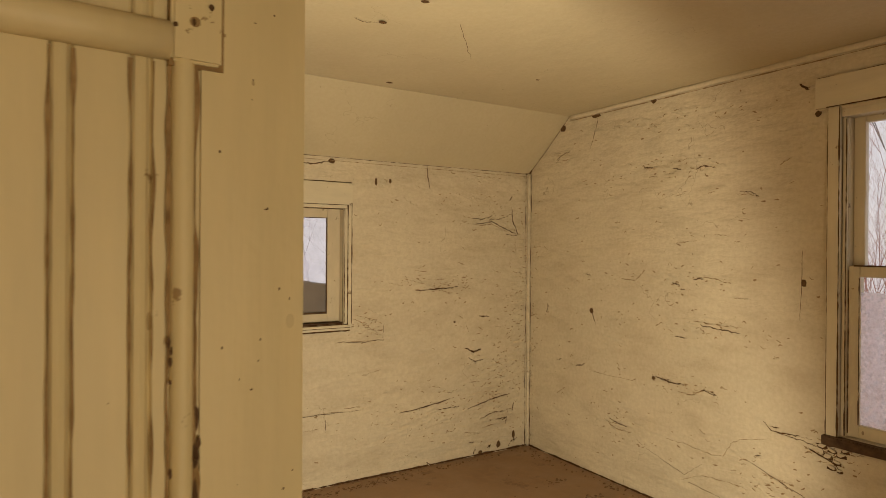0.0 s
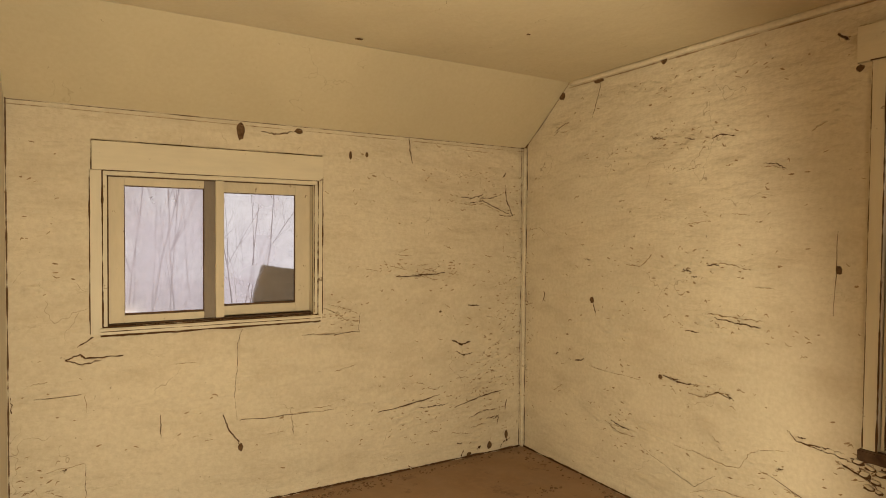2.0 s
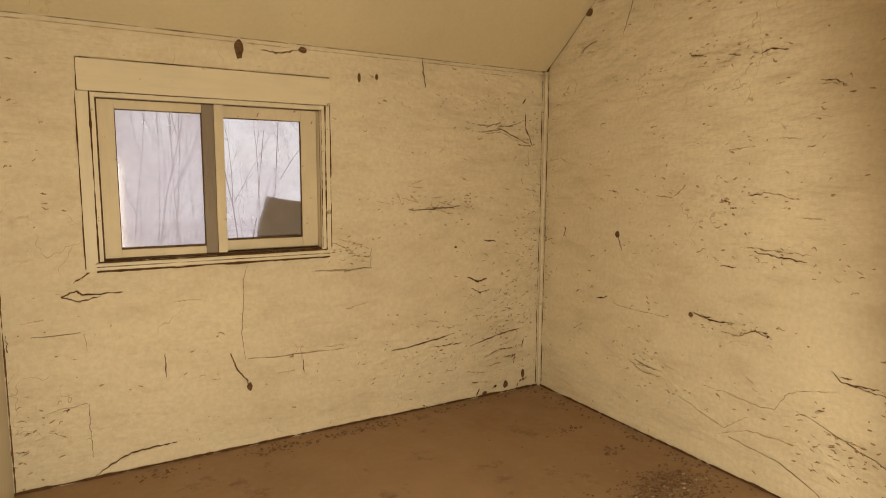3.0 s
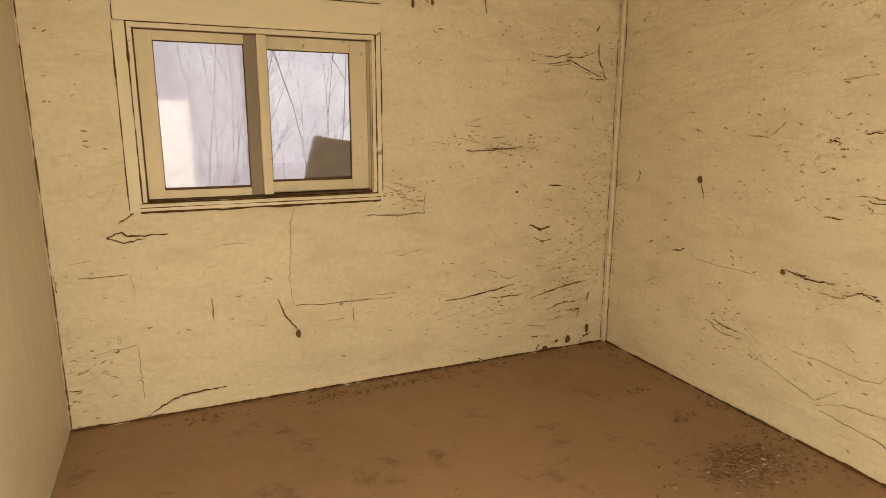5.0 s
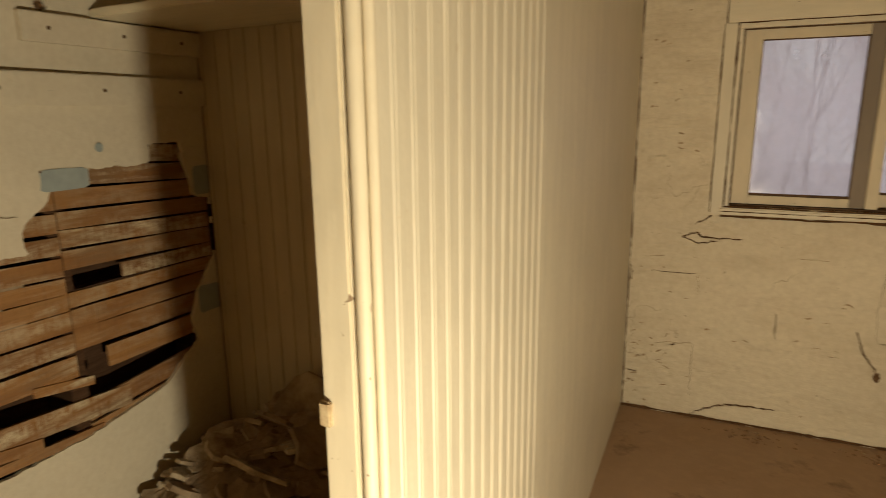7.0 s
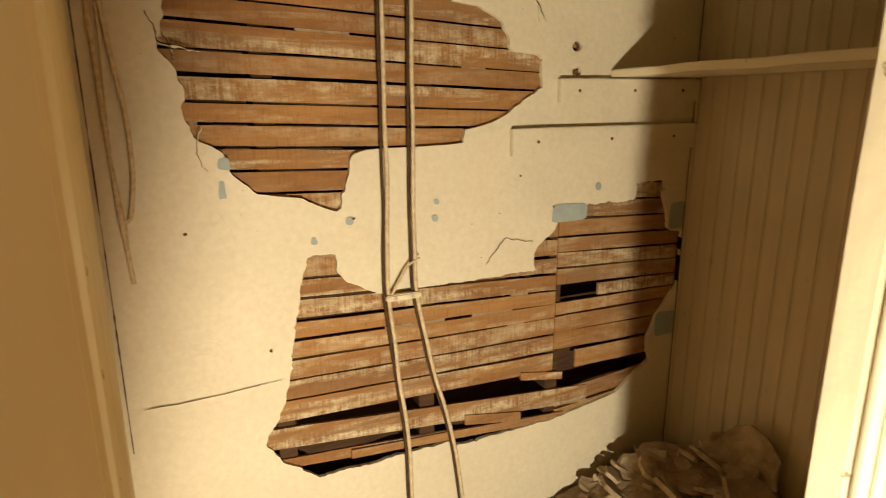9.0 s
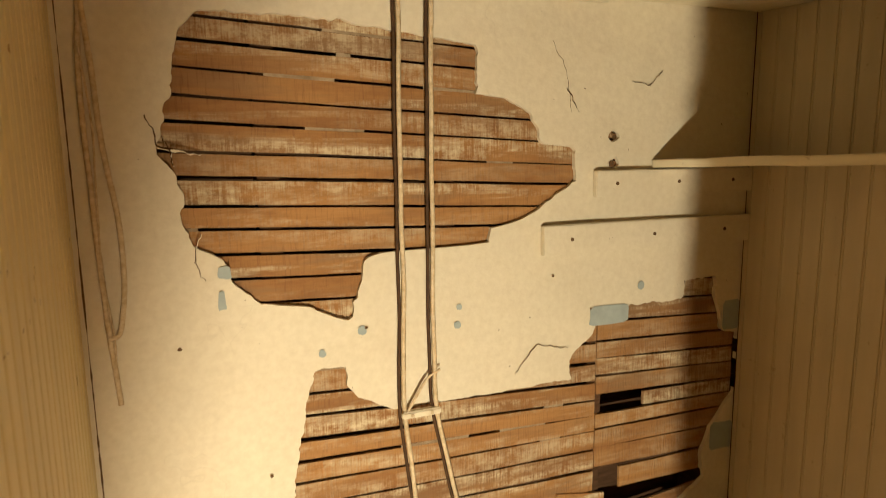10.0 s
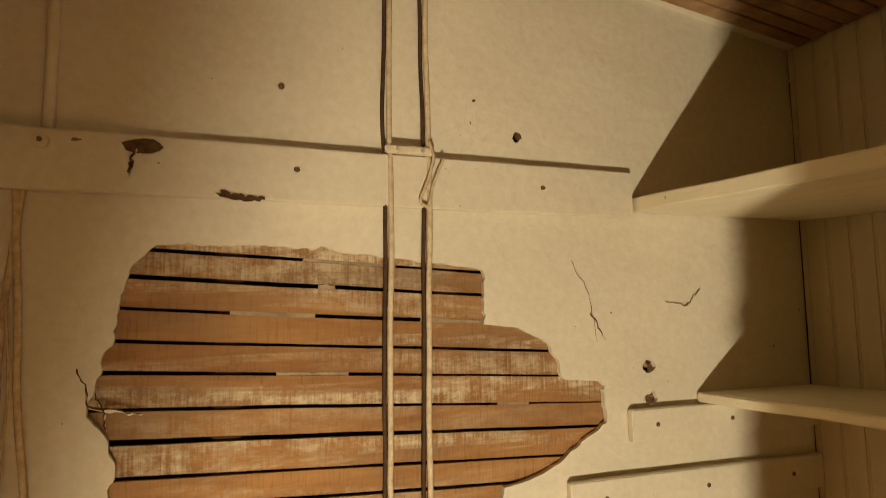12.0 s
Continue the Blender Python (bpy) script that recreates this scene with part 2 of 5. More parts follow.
rubble_mat = rubble_stone()
crumb_mat = flat("plaster_and_dirt_crumbs", (0.25, 0.15, 0.08), (0.12, 0.068, 0.035), 40, 0.9, 0.4)
crack_mat = flat("dark_crack", (0.115, 0.06, 0.028), (0.065, 0.034, 0.016), 60, 0.95, 0.1, 0.0)
# this brown stands in for the shaded relief of lifted scars
scar_mat = flat("lifted_coat_scars", (0.36, 0.25, 0.14), (0.22, 0.14, 0.07), 90, 0.9, 0.6, 0.0)
chip_mat = flat("bared_grey_coat", (0.16, 0.092, 0.045), (0.08, 0.045, 0.022), 80, 0.9, 0.5, 0.0)
brown_line_mat = flat("brown_groove_lines", (0.38, 0.25, 0.11), (0.20, 0.12, 0.05), 60, 0.9, 0.3, 0.0)
blue_mat = flat("old_blue_distemper", (0.36, 0.40, 0.37), (0.30, 0.335, 0.31), 25, 0.85, 0.15)
wire_mat = flat("painted_cloth_cable", (0.66, 0.53, 0.34), (0.46, 0.33, 0.18), 70, 0.7, 0.4)
dark_strand_mat = flat("dark_strand", (0.085, 0.045, 0.02), (0.045, 0.024, 0.012), 60, 0.8, 0.4)
cleat_mat = flat("painted_porcelain", (0.72, 0.63, 0.45), (0.55, 0.45, 0.29), 30, 0.45, 0.1, 0.4)
grey_board_mat = flat("weathered_grey_board", (0.20, 0.175, 0.15), (0.14, 0.12, 0.10), 50, 0.85, 0.4)
# rotted wood, also the painted shade of the sash gaps
rot_gap_mat = flat("rotted_sill_and_gap_shade", (0.12, 0.07, 0.035), (0.055, 0.03, 0.016), 25, 0.9, 0.7)
snow_mat = flat("thin_snow", (0.80, 0.76, 0.77), (0.66, 0.60, 0.60), 0.4, 0.9, 0.2)
bark_mat = flat("winter_bark", (0.24, 0.18, 0.16), (0.15, 0.11, 0.10), 12, 0.9, 0.3)
brush_mat = flat("red_winter_twigs", (0.36, 0.12, 0.07), (0.24, 0.09, 0.06), 8, 0.9, 0.2)
iron_mat = flat("painted_iron", (0.58, 0.47, 0.28), (0.28, 0.18, 0.09), 50, 0.5, 0.4, 0.4)


def dirty_glass(name, film, tint, scale, lo, hi):
    """Thin window glass with a greasy film that scatters daylight."""
    m = bpy.data.materials.new(name)
    m.use_nodes = True
    n, l = m.node_tree.nodes, m.node_tree.links
    n.clear()
    out = n.new("ShaderNodeOutputMaterial")
    clear, haze, gloss = n.new("ShaderNodeBsdfTransparent"), n.new("ShaderNodeBsdfTranslucent"), n.new("ShaderNodeBsdfGlossy")
    haze.inputs[0].default_value = (*tint, 1)
    gloss.inputs["Roughness"].default_value = 0.05
    pos, tex, rng = n.new("ShaderNodeNewGeometry"), n.new("ShaderNodeTexNoise"), n.new("ShaderNodeMapRange")
    tex.inputs["Scale"].default_value, tex.inputs["Detail"].default_value = scale, 7
    rng.inputs[1].default_value, rng.inputs[2].default_value = 0.3, 0.7
    rng.inputs[3].default_value, rng.inputs[4].default_value = film + lo, film + hi
    l.new(pos.outputs["Position"], tex.inputs["Vector"])
    l.new(tex.outputs["Fac"], rng.inputs[0])
    a, b = n.new("ShaderNodeMixShader"), n.new("ShaderNodeMixShader")
    l.new(rng.outputs[0], a.inputs[0])
    l.new(clear.outputs[0], a.inputs[1])
    l.new(haze.outputs[0], a.inputs[2])
    b.inputs[0].default_value = 0.07
    l.new(a.outputs[0], b.inputs[1])
    l.new(gloss.outputs[0], b.inputs[2])
    l.new(b.outputs[0], out.inputs[0])
    return m


glass_hazy = dirty_glass("hazy_glass", 0.42, (0.95, 0.90, 0.93), 6, -0.15, 0.2)
glass_thin = dirty_glass("dusty_glass", 0.20, (0.95, 0.90, 0.93), 5, -0.12, 0.15)
glass_clear = dirty_glass("old_clear_glass", 0.06, (0.95, 0.92, 0.93), 9, -0.04, 0.05)
glass_frost = dirty_glass("frosted_film_glass", 0.62, (0.86, 0.78, 0.78), 70, -0.3, 0.25)


# ---- mesh helpers ----
def mesh_of(name, verts, faces, material, smooth=False):
    me = bpy.data.meshes.new(name)
    me.from_pydata(verts, [], faces)
    me.materials.append(material)
    if smooth:
        me.polygons.foreach_set("use_smooth", [True] * len(me.polygons))
    me.update()
    return me


def part(name, bm, material, parent=None, label=""):
    """Links a bmesh as one mesh object, under its thing where one is given."""
    me = bpy.data.meshes.new(name)
    bmesh.ops.recalc_face_normals(bm, faces=bm.faces[:])
    bm.to_mesh(me)
    bm.free()
    me.materials.append(material)
    ob = new(name, me)
    if parent:
        ob.parent = parent
    if label:
        ob["label"] = label
    return ob


def box(x0, x1, y0, y1, z0, z1, bevel=0.0, bm=None, wobble=0.0, cuts=0):
    """A box between two corners, with worn edges; wobble bends it a little."""
    own = bmesh.new()
    bmesh.ops.create_cube(own, size=1, matrix=Matrix.Translation(((x0 + x1) / 2, (y0 + y1) / 2, (z0 + z1) / 2)) @ Matrix.Diagonal((x1 - x0, y1 - y0, z1 - z0, 1)))
    if cuts:
        longest = max(x1 - x0, y1 - y0, z1 - z0)
        edges = [e for e in own.edges if abs(e.calc_length() - longest) < 1e-5]
        bmesh.ops.subdivide_edges(own, edges=edges, cuts=cuts)
    if bevel:
        bmesh.ops.bevel(own, geom=own.edges[:] if not cuts else [e for e in own.edges if len(e.link_faces) == 2 and e.calc_face_angle() > 1], offset=bevel, segments=2, affect="EDGES")
    if wobble:
        for v in own.verts:
            v.co += Vector((noise.noise(v.co * 6), noise.noise(v.co * 6 + Vector((9, 0, 0))), noise.noise(v.co * 6 + Vector((0, 9, 0))))) * wobble
    if bm is None:
        return own
    me = bpy.data.meshes.new("piece")
    own.to_mesh(me)
    own.free()
    bm.from_mesh(me)
    bpy.data.meshes.remove(me)
    return bm


def tube(points, radius, sides=6, bm=None, taper=None):
    """A round rod along points."""
    bm = bm or bmesh.new()
    rings = []
    pts = [Vector(p) for p in points]
    for i, p in enumerate(pts):
        d = (pts[min(i + 1, len(pts) - 1)] - pts[max(i - 1, 0)]).normalized()
        side = d.orthogonal().normalized()
        up = d.cross(side)
        r = radius if taper is None else radius + (taper - radius) * i / (len(pts) - 1)
        rings.append([bm.verts.new(p + (side * math.cos(a) + up * math.sin(a)) * r) for a in (math.tau * j / sides for j in range(sides))])
    for a, b in zip(rings, rings[1:]):
        for j in range(sides):
            bm.faces.new((a[j], a[(j + 1) % sides], b[(j + 1) % sides], b[j])).smooth = True
    bm.faces.new(rings[0])
    bm.faces.new(rings[-1][::-1])
    return bm


def empty(name, label="", category="", group="", kind="", at=(0, 0, 0)):
    ob = new(name)
    ob.location = at
    return tagged(ob, label, category, group, kind)


def steps(a, b, size, extra=()):
    n = max(1, round((b - a) / size))
    return sorted({round(a + (b - a) * i / n, 4) for i in range(n + 1)} | {round(e, 4) for e in extra if a < e < b})


def sheet(name, us, vs, place, depth, inside, relief, material):
    """A thick slab over a grid of u and v: place(u, v, d) gives the point d behind the face, relief(u, v) its lumps, inside(u, v) where it is solid."""
    nu, nv = len(us), len(vs)
    solid = [[inside((us[i] + us[i + 1]) / 2, (vs[j] + vs[j + 1]) / 2) for j in range(nv - 1)] for i in range(nu - 1)]
    verts = [place(u, v, -relief(u, v)) for u in us for v in vs] + [place(u, v, depth) for u in us for v in vs]
    faces, half = [], nu * nv
    at = lambda i, j: i * nv + j
    has = lambda i, j: 0 <= i < nu - 1 and 0 <= j < nv - 1 and solid[i][j]
    for i in range(nu - 1):
        for j in range(nv - 1):
            if not solid[i][j]:
                continue
            a, b, c, d = at(i, j), at(i + 1, j), at(i + 1, j + 1), at(i, j + 1)
            faces += [(a, b, c, d), (d + half, c + half, b + half, a + half)]
            for ok, p, q in ((has(i, j - 1), a, b), (has(i + 1, j), b, c), (has(i, j + 1), c, d), (has(i - 1, j), d, a)):
                if not ok:
                    faces.append((p, p + half, q + half, q))
    ob = new(name, mesh_of(name, verts, faces, material, False))
    bm = bmesh.new()
    bm.from_mesh(ob.data)
    bmesh.ops.delete(bm, geom=[v for v in bm.verts if not v.link_faces], context="VERTS")
    bmesh.ops.recalc_face_normals(bm, faces=bm.faces[:])
    bm.to_mesh(ob.data)
    bm.free()
    return ob


def lumps(scale, seed, bruises=()):
    """Relief of an old wall: broad waves, trowel folds, and torn flakes round the bruises (u, v, half width, half height)."""
    def relief(u, v):
        p = Vector((u * 1.5, v * 5, seed))
        q = Vector((u * 6, v * 16, seed + 5))
        h = noise.noise(p) * 0.006 + max(0, noise.noise(p * 0.7 + Vector((3, 3, 0)))) * noise.noise(q) * 0.008
        hurt = sum(math.exp(-((u - a) / su) ** 2 - ((v - b) / sv) ** 2) for a, b, su, sv in bruises)
        if hurt > 0.04:
            w = Vector((u * 17 + 0.6 * noise.noise(q), v * 36, seed + 9))
            torn = noise.noise(w) + 0.6 * noise.noise(w * 2.1)
            h += min(1.0, hurt) * (0.0026 * torn + (0.0022 if torn > 0.12 else 0.0))
        return scale * h
    return relief


NORTH_BRUISES = ((2.75, 0.42, 0.22, 0.20), (2.88, 0.78, 0.10, 0.25), (2.28, 1.08, 0.20, 0.07), (1.84, 0.85, 0.07, 0.05), (2.2, 0.30, 0.25, 0.09), (2.93, 1.2, 0.05, 0.4), (2.72, 1.44, 0.16, 0.06), (2.5, 1.73, 0.3, 0.03), (0.55, 0.2, 0.06, 0.14), (0.56, 1.05, 0.07, 0.04))
EAST_BRUISES = ((2.15, 0.92, 0.25, 0.05), (2.25, 0.62, 0.22, 0.05), (2.35, 1.70, 0.28, 0.07), (2.35, 1.15, 0.30, 0.05), (1.85, 0.25, 0.12, 0.08), (2.70, 0.34, 0.22, 0.06), (1.62, 0.49, 0.07, 0.04), (2.4, 1.97, 0.4, 0.05), (3.2, 1.85, 0.12, 0.05), (1.75, 1.75, 0.08, 0.12), (2.75, 0.80, 0.12, 0.07))
north_relief, east_relief = lumps(1.0, 1.0, NORTH_BRUISES), lumps(1.0, 7.0, EAST_BRUISES)


# ---- the room: setting ----
XE, YN, XP, XW = 3.0, 3.5, 0.47, -0.73          # east wall, north wall, partition face, west wall
KNEE, CEIL, CEIL_Y, CLOSET_CEIL = 1.785, 2.095, 3.12, 2.50
YS, XH = -1.1, -0.14                              # hall end and hall side wall
SHELF_END = 2.49

floor = sheet("floor", steps(-0.9, XE + 0.2, 0.1), steps(YS - 0.2, YN + 0.2, 0.1), lambda u, v, d: (u, v, -d), 0.15,
              lambda u, v: True, lambda u, v: 0.0015 * noise.noise(Vector((u * 2, v * 2, 0))), floor_mat)
tagged(floor, "brown painted floor, scuffed and dirty along the walls", "floor", kind="structure")

NWIN = (0.80, 1.72, 0.875, 1.525)
wall_north = sheet("wall_north", steps(-0.9, XE + 0.2, 0.012, NWIN[:2]), steps(-0.1, 2.5, 0.009, NWIN[2:]), lambda u, v, d: (u, YN + d, v), 0.2,
                   lambda u, v: not (NWIN[0] < u < NWIN[1] and NWIN[2] < v < NWIN[3]), north_relief, wall_x_mat)
tagged(wall_north, "uneven cream plaster knee wall with cracks and specks", "wall", kind="structure")
EWIN = (0.78, 1.60, 0.565, 1.845)
wall_east = sheet("wall_east", steps(YS - 0.2, YN, 0.013, EWIN[:2]), steps(-0.1, 2.5, 0.009, EWIN[2:]), lambda u, v, d: (XE + d, u, v), 0.2,
                  lambda u, v: not (EWIN[0] < u < EWIN[1] and EWIN[2] < v < EWIN[3]), east_relief, wall_y_mat)
tagged(wall_east, "lumpy cream plaster end wall with flaking patches", "wall", kind="structure")

ceiling = sheet("ceiling", steps(XP - 0.055, XE, 0.06), steps(YS, CEIL_Y, 0.06), lambda u, v, d: (u, v, CEIL + d), 0.1,
                lambda u, v: True, lambda u, v: 0.004 * noise.noise(Vector((u * 1.2, v * 1.2, 3))), ceiling_mat)
tagged(ceiling, "smooth cream painted ceiling with faint stains", "ceiling", kind="structure")
slope_len = math.hypot(YN - CEIL_Y, CEIL - KNEE)
sy, sz = (YN - CEIL_Y) / slope_len, (CEIL - KNEE) / slope_len
ceiling_slope = sheet("ceiling_slope", steps(XP - 0.055, XE, 0.05), steps(0, slope_len, 0.05),
                      lambda u, v, d: (u, YN - v * sy + d * sz, KNEE + v * sz + d * sy), 0.1,
                      lambda u, v: True, lambda u, v: 0.003 * noise.noise(Vector((u * 1.5, v * 3, 8))), ceiling_mat)
tagged(ceiling_slope, "sloping cream plaster ceiling under the rafters", "ceiling", kind="structure")
def closet_top(y):
    """Height of the closet ceiling, which falls towards the eaves."""
    return min(2.47, 2.386 - 0.15 * (y - 2.26))


ceiling_closet = sheet("ceiling_closet", steps(XW - 0.15, XP, 0.06), steps(YS, YN, 0.06), lambda u, v, d: (u, v, closet_top(v) + d), 0.1,
                       lambda u, v: True, lambda u, v: 0.003 * noise.noise(Vector((u * 2, v * 2, 5))), closet_mat)
tagged(ceiling_closet, "stained cream closet ceiling", "ceiling", kind="structure")

# plain walls that close the landing behind the door
# unseen opening in the landing wall, added to let the fill light in
FILL_OPENING = (0.32, 1.12, 0.25, 1.35)
wall_south = sheet("wall_south", steps(XH - 0.1, XE, 0.1, FILL_OPENING[:2]), steps(-0.1, 2.5, 0.1, FILL_OPENING[2:]), lambda u, v, d: (u, YS - d, v), 0.2,
                   lambda u, v: not (FILL_OPENING[0] < u < FILL_OPENING[1] and FILL_OPENING[2] < v < FILL_OPENING[3]), lumps(0.6, 12.0), hall_mat)
tagged(wall_south, "plain cream plaster landing wall", "wall", kind="structure")
wall_landing = sheet("wall_landing", steps(YS, 0.757, 0.1), steps(0, 2.5, 0.1), lambda u, v, d: (XH - d, u, v), 0.1, lambda u, v: True, lumps(0.6, 15.0), hall_mat)
tagged(wall_landing, "plain cream plaster landing side wall", "wall", kind="structure")


# ---- beadboard partition ----
def bead_profile(width, r=0.0045):
    """Cross-section of one beaded board: flat face, groove, half-round bead."""
    face = [(0.0, 0.0), (0.0, 0.009), (0.002, 0.010), (width - 2 * r - 0.003, 0.010), (width - 2 * r - 0.0015, 0.0075)]
    face += [(width - r - 0.0005 + r * math.cos(a), 0.0075 + 0.75 * r * math.sin(a)) for a in (radians(170), radians(130), radians(90), radians(50), radians(10))]
    return face + [(width - 0.0002, 0.0)]


def bead_mesh(width, height, material, r=0.0045):
    prof = bead_profile(width, r)
    n = len(prof)
    verts = [(a, b, z) for z in (0.0, height) for a, b in prof]
    faces = [(i, (i + 1) % n, (i + 1) % n + n, i + n) for i in range(n)] + [tuple(range(n - 1, -1, -1)), tuple(range(n, 2 * n))]
    return mesh_of("board", verts, faces, material)


partition = empty("partition_wall", "cream painted beadboard partition with a worn end post", "wall", kind="structure")
part("core", box(XP - 0.043, XP - 0.0105, 1.488, YN, 0, CLOSET_CEIL), bead_mat, partition)
part("header", box(XP - 0.043, XP - 0.0105, 0.86, 1.488, CEIL + 0.003, CLOSET_CEIL), bead_mat, partition)
BEAD = 0.0428
bead = bead_mesh(BEAD, CLOSET_CEIL - 0.005, bead_mat)
BEADS = 14
part("plain_board", box(XP - 0.0105, XP - 0.0005, 1.491 + BEADS * BEAD, YN - 0.002, 0.003, CLOSET_CEIL - 0.004), bead_mat, partition)
for i in range(BEADS):
    b = new("board", bead)
    b.parent = partition
    b.matrix_basis = Matrix.Translation((XP - 0.0105, 1.490 + i * BEAD, 0.003)) @ pose(0, 0, 0, 0, 0, 90) @ Matrix.Diagonal((1, -1, 1, 1))
back_bead = bead_mesh(0.0575, CLOSET_CEIL - 0.005, panel_mat, 0.0028)
for i in range(int((SHELF_END - 1.49) / 0.0575)):
    b = new("board", back_bead)
    b.parent = partition
    b.matrix_basis = Matrix.Translation((XP - 0.043, 1.490 + i * 0.0575, 0.003)) @ pose(0, 0, 0, 0, 0, 90)
part("end_post", box(XP - 0.059, XP - 0.019, 1.466, 1.490, 0.002, CLOSET_CEIL - 0.004, 0.003, wobble=0.0015, cuts=40), trim_mat, partition, "chipped cream painted end post")
for out, off, rad in ((-0.0105, 0.0, 0.0085), (-0.0005, 0.0105, 0.0062)):
    part("bead_strip", tube([(XP + out + 0.0008 * noise.noise(Vector((off, 0, z * 5))), 1.475 + off, z) for z in steps(0.004, CLOSET_CEIL - 0.006, 0.12)], rad, 8), trim_mat, partition)
part("latch_keeper", box(XP - 0.060, XP - 0.046, 1.4595, 1.467, 0.922, 0.950, 0.002), iron_mat, partition, "small painted metal latch keeper")

end_wall = empty("wall_closet_end", "aged cream beadboard end wall of the closet", "wall", kind="structure")
part("core", box(XW, XP - 0.0575, SHELF_END + 0.0105, SHELF_END + 0.04, 0, CLOSET_CEIL), panel_mat, end_wall)
end_bead = bead_mesh(0.0575, CLOSET_CEIL - 0.005, panel_mat, 0.0028)
for i in range(19):
    b = new("board", end_bead)
    b.parent = end_wall
    b.matrix_basis = Matrix.Translation((XW + 0.02 + i * 0.0575, SHELF_END + 0.0105, 0.003)) @ Matrix.Diagonal((1, -1, 1, 1))
part("corner_strip", box(XW + 0.001, XW + 0.0195, SHELF_END, SHELF_END + 0.0105, 0.003, CLOSET_CEIL - 0.003, 0.002), panel_mat, end_wall)

# ---- west wall of the closet: framing, laths, broken plaster ----
wall_west = empty("wall_west", "broken plaster wall baring rows of brown wooden laths", "wall", kind="structure")
# very dark backing, so the gaps between laths look unlit
part("sheathing", box(XW - 0.16, XW - 0.125, 0.6, YN, 0, CLOSET_CEIL), cavity_wood_mat, wall_west, "boards behind the laths, coloured dark for the cavity's shade")
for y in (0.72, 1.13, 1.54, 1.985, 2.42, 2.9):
    part("stud", box(XW - 0.122, XW - 0.0215, y - 0.024, y + 0.024, 0.001, CLOSET_CEIL - 0.002, 0.002), cavity_wood_mat, wall_west)


def within(rows, y, z):
    """How far (y, z) lies inside an outline given as rows of height, left, right."""
    if z < rows[0][0] or z > rows[-1][0]:
        edge = rows[0] if z < rows[0][0] else rows[-1]
        return -max(rows[0][0] - z, z - rows[-1][0]) if edge[1] < y < edge[2] else -0.05
    for (z0, a0, b0), (z1, a1, b1) in zip(rows, rows[1:]):
        if z0 <= z <= z1:
            f = (z - z0) / max(z1 - z0, 1e-6)
            return min(y - (a0 + (a1 - a0) * f), b0 + (b1 - b0) * f - y, z - rows[0][0] + 0.004, rows[-1][0] - z + 0.004)
    return -0.05


UPPER = [(1.142, 1.275, 1.297), (1.185, 1.20, 1.305), (1.196, 1.10, 1.315), (1.250, 1.045, 1.325), (1.292, 1.03, 1.345), (1.298, 1.03, 1.648),
         (1.335, 0.968, 1.655), (1.348, 0.962, 1.727), (1.384, 0.953, 1.80), (1.446, 0.957, 1.896), (1.530, 0.917, 1.894), (1.540, 0.918, 1.795),
         (1.616, 0.940, 1.765), (1.650, 0.947, 1.69), (1.656, 0.948, 1.619), (1.750, 0.964, 1.619), (1.768, 0.975, 1.619), (1.774, 0.980, 1.58), (1.803, 1.005, 1.30)]
LOWER = [(0.405, 1.20, 1.62), (0.471, 1.117, 1.96), (0.54, 1.069, 2.0), (0.65, 1.129, 2.0), (0.74, 1.146, 2.0), (0.874, 1.172, 2.0), (0.906, 1.175, 1.90)]
RIGHT = [(0.385, 1.62, 1.99), (0.42, 1.62, 2.24), (0.517, 1.90, 2.385), (0.582, 1.90, 2.368), (0.677, 1.90, 2.40), (0.78, 1.90, 2.492), (0.972, 1.89, 2.492),
         (0.980, 1.895, 2.425), (1.018, 1.953, 2.42), (1.058, 1.975, 2.405), (1.095, 2.08, 2.39)]
NOTCH = [(0.90, 1.18, 1.41), (0.955, 1.187, 1.30), (0.99, 1.197, 1.282), (1.032, 1.205, 1.277)]
SPUR = [(1.08, 2.276, 2.39), (1.15, 2.276, 2.388)]
POCKS = [(2.01, 1.556, 0.013), (2.02, 1.492, 0.013), (2.033, 1.432, 0.010), (2.195, 1.298, 0.009), (1.70, 2.052, 0.012)]


def bared(y, z):
    """Positive where the plaster has fallen."""
    p = Vector((y * 24, z * 24, 2))
    rag = 0.008 * noise.noise(p) + 0.006 * noise.noise(p * 2.7) + 0.005 * noise.noise(p * 6)
    best = max(within(rows, y, z) for rows in (UPPER, LOWER, RIGHT, NOTCH, SPUR))
    return max(best, max(r - math.hypot(y - a, z - b) for a, b, r in POCKS)) + rag


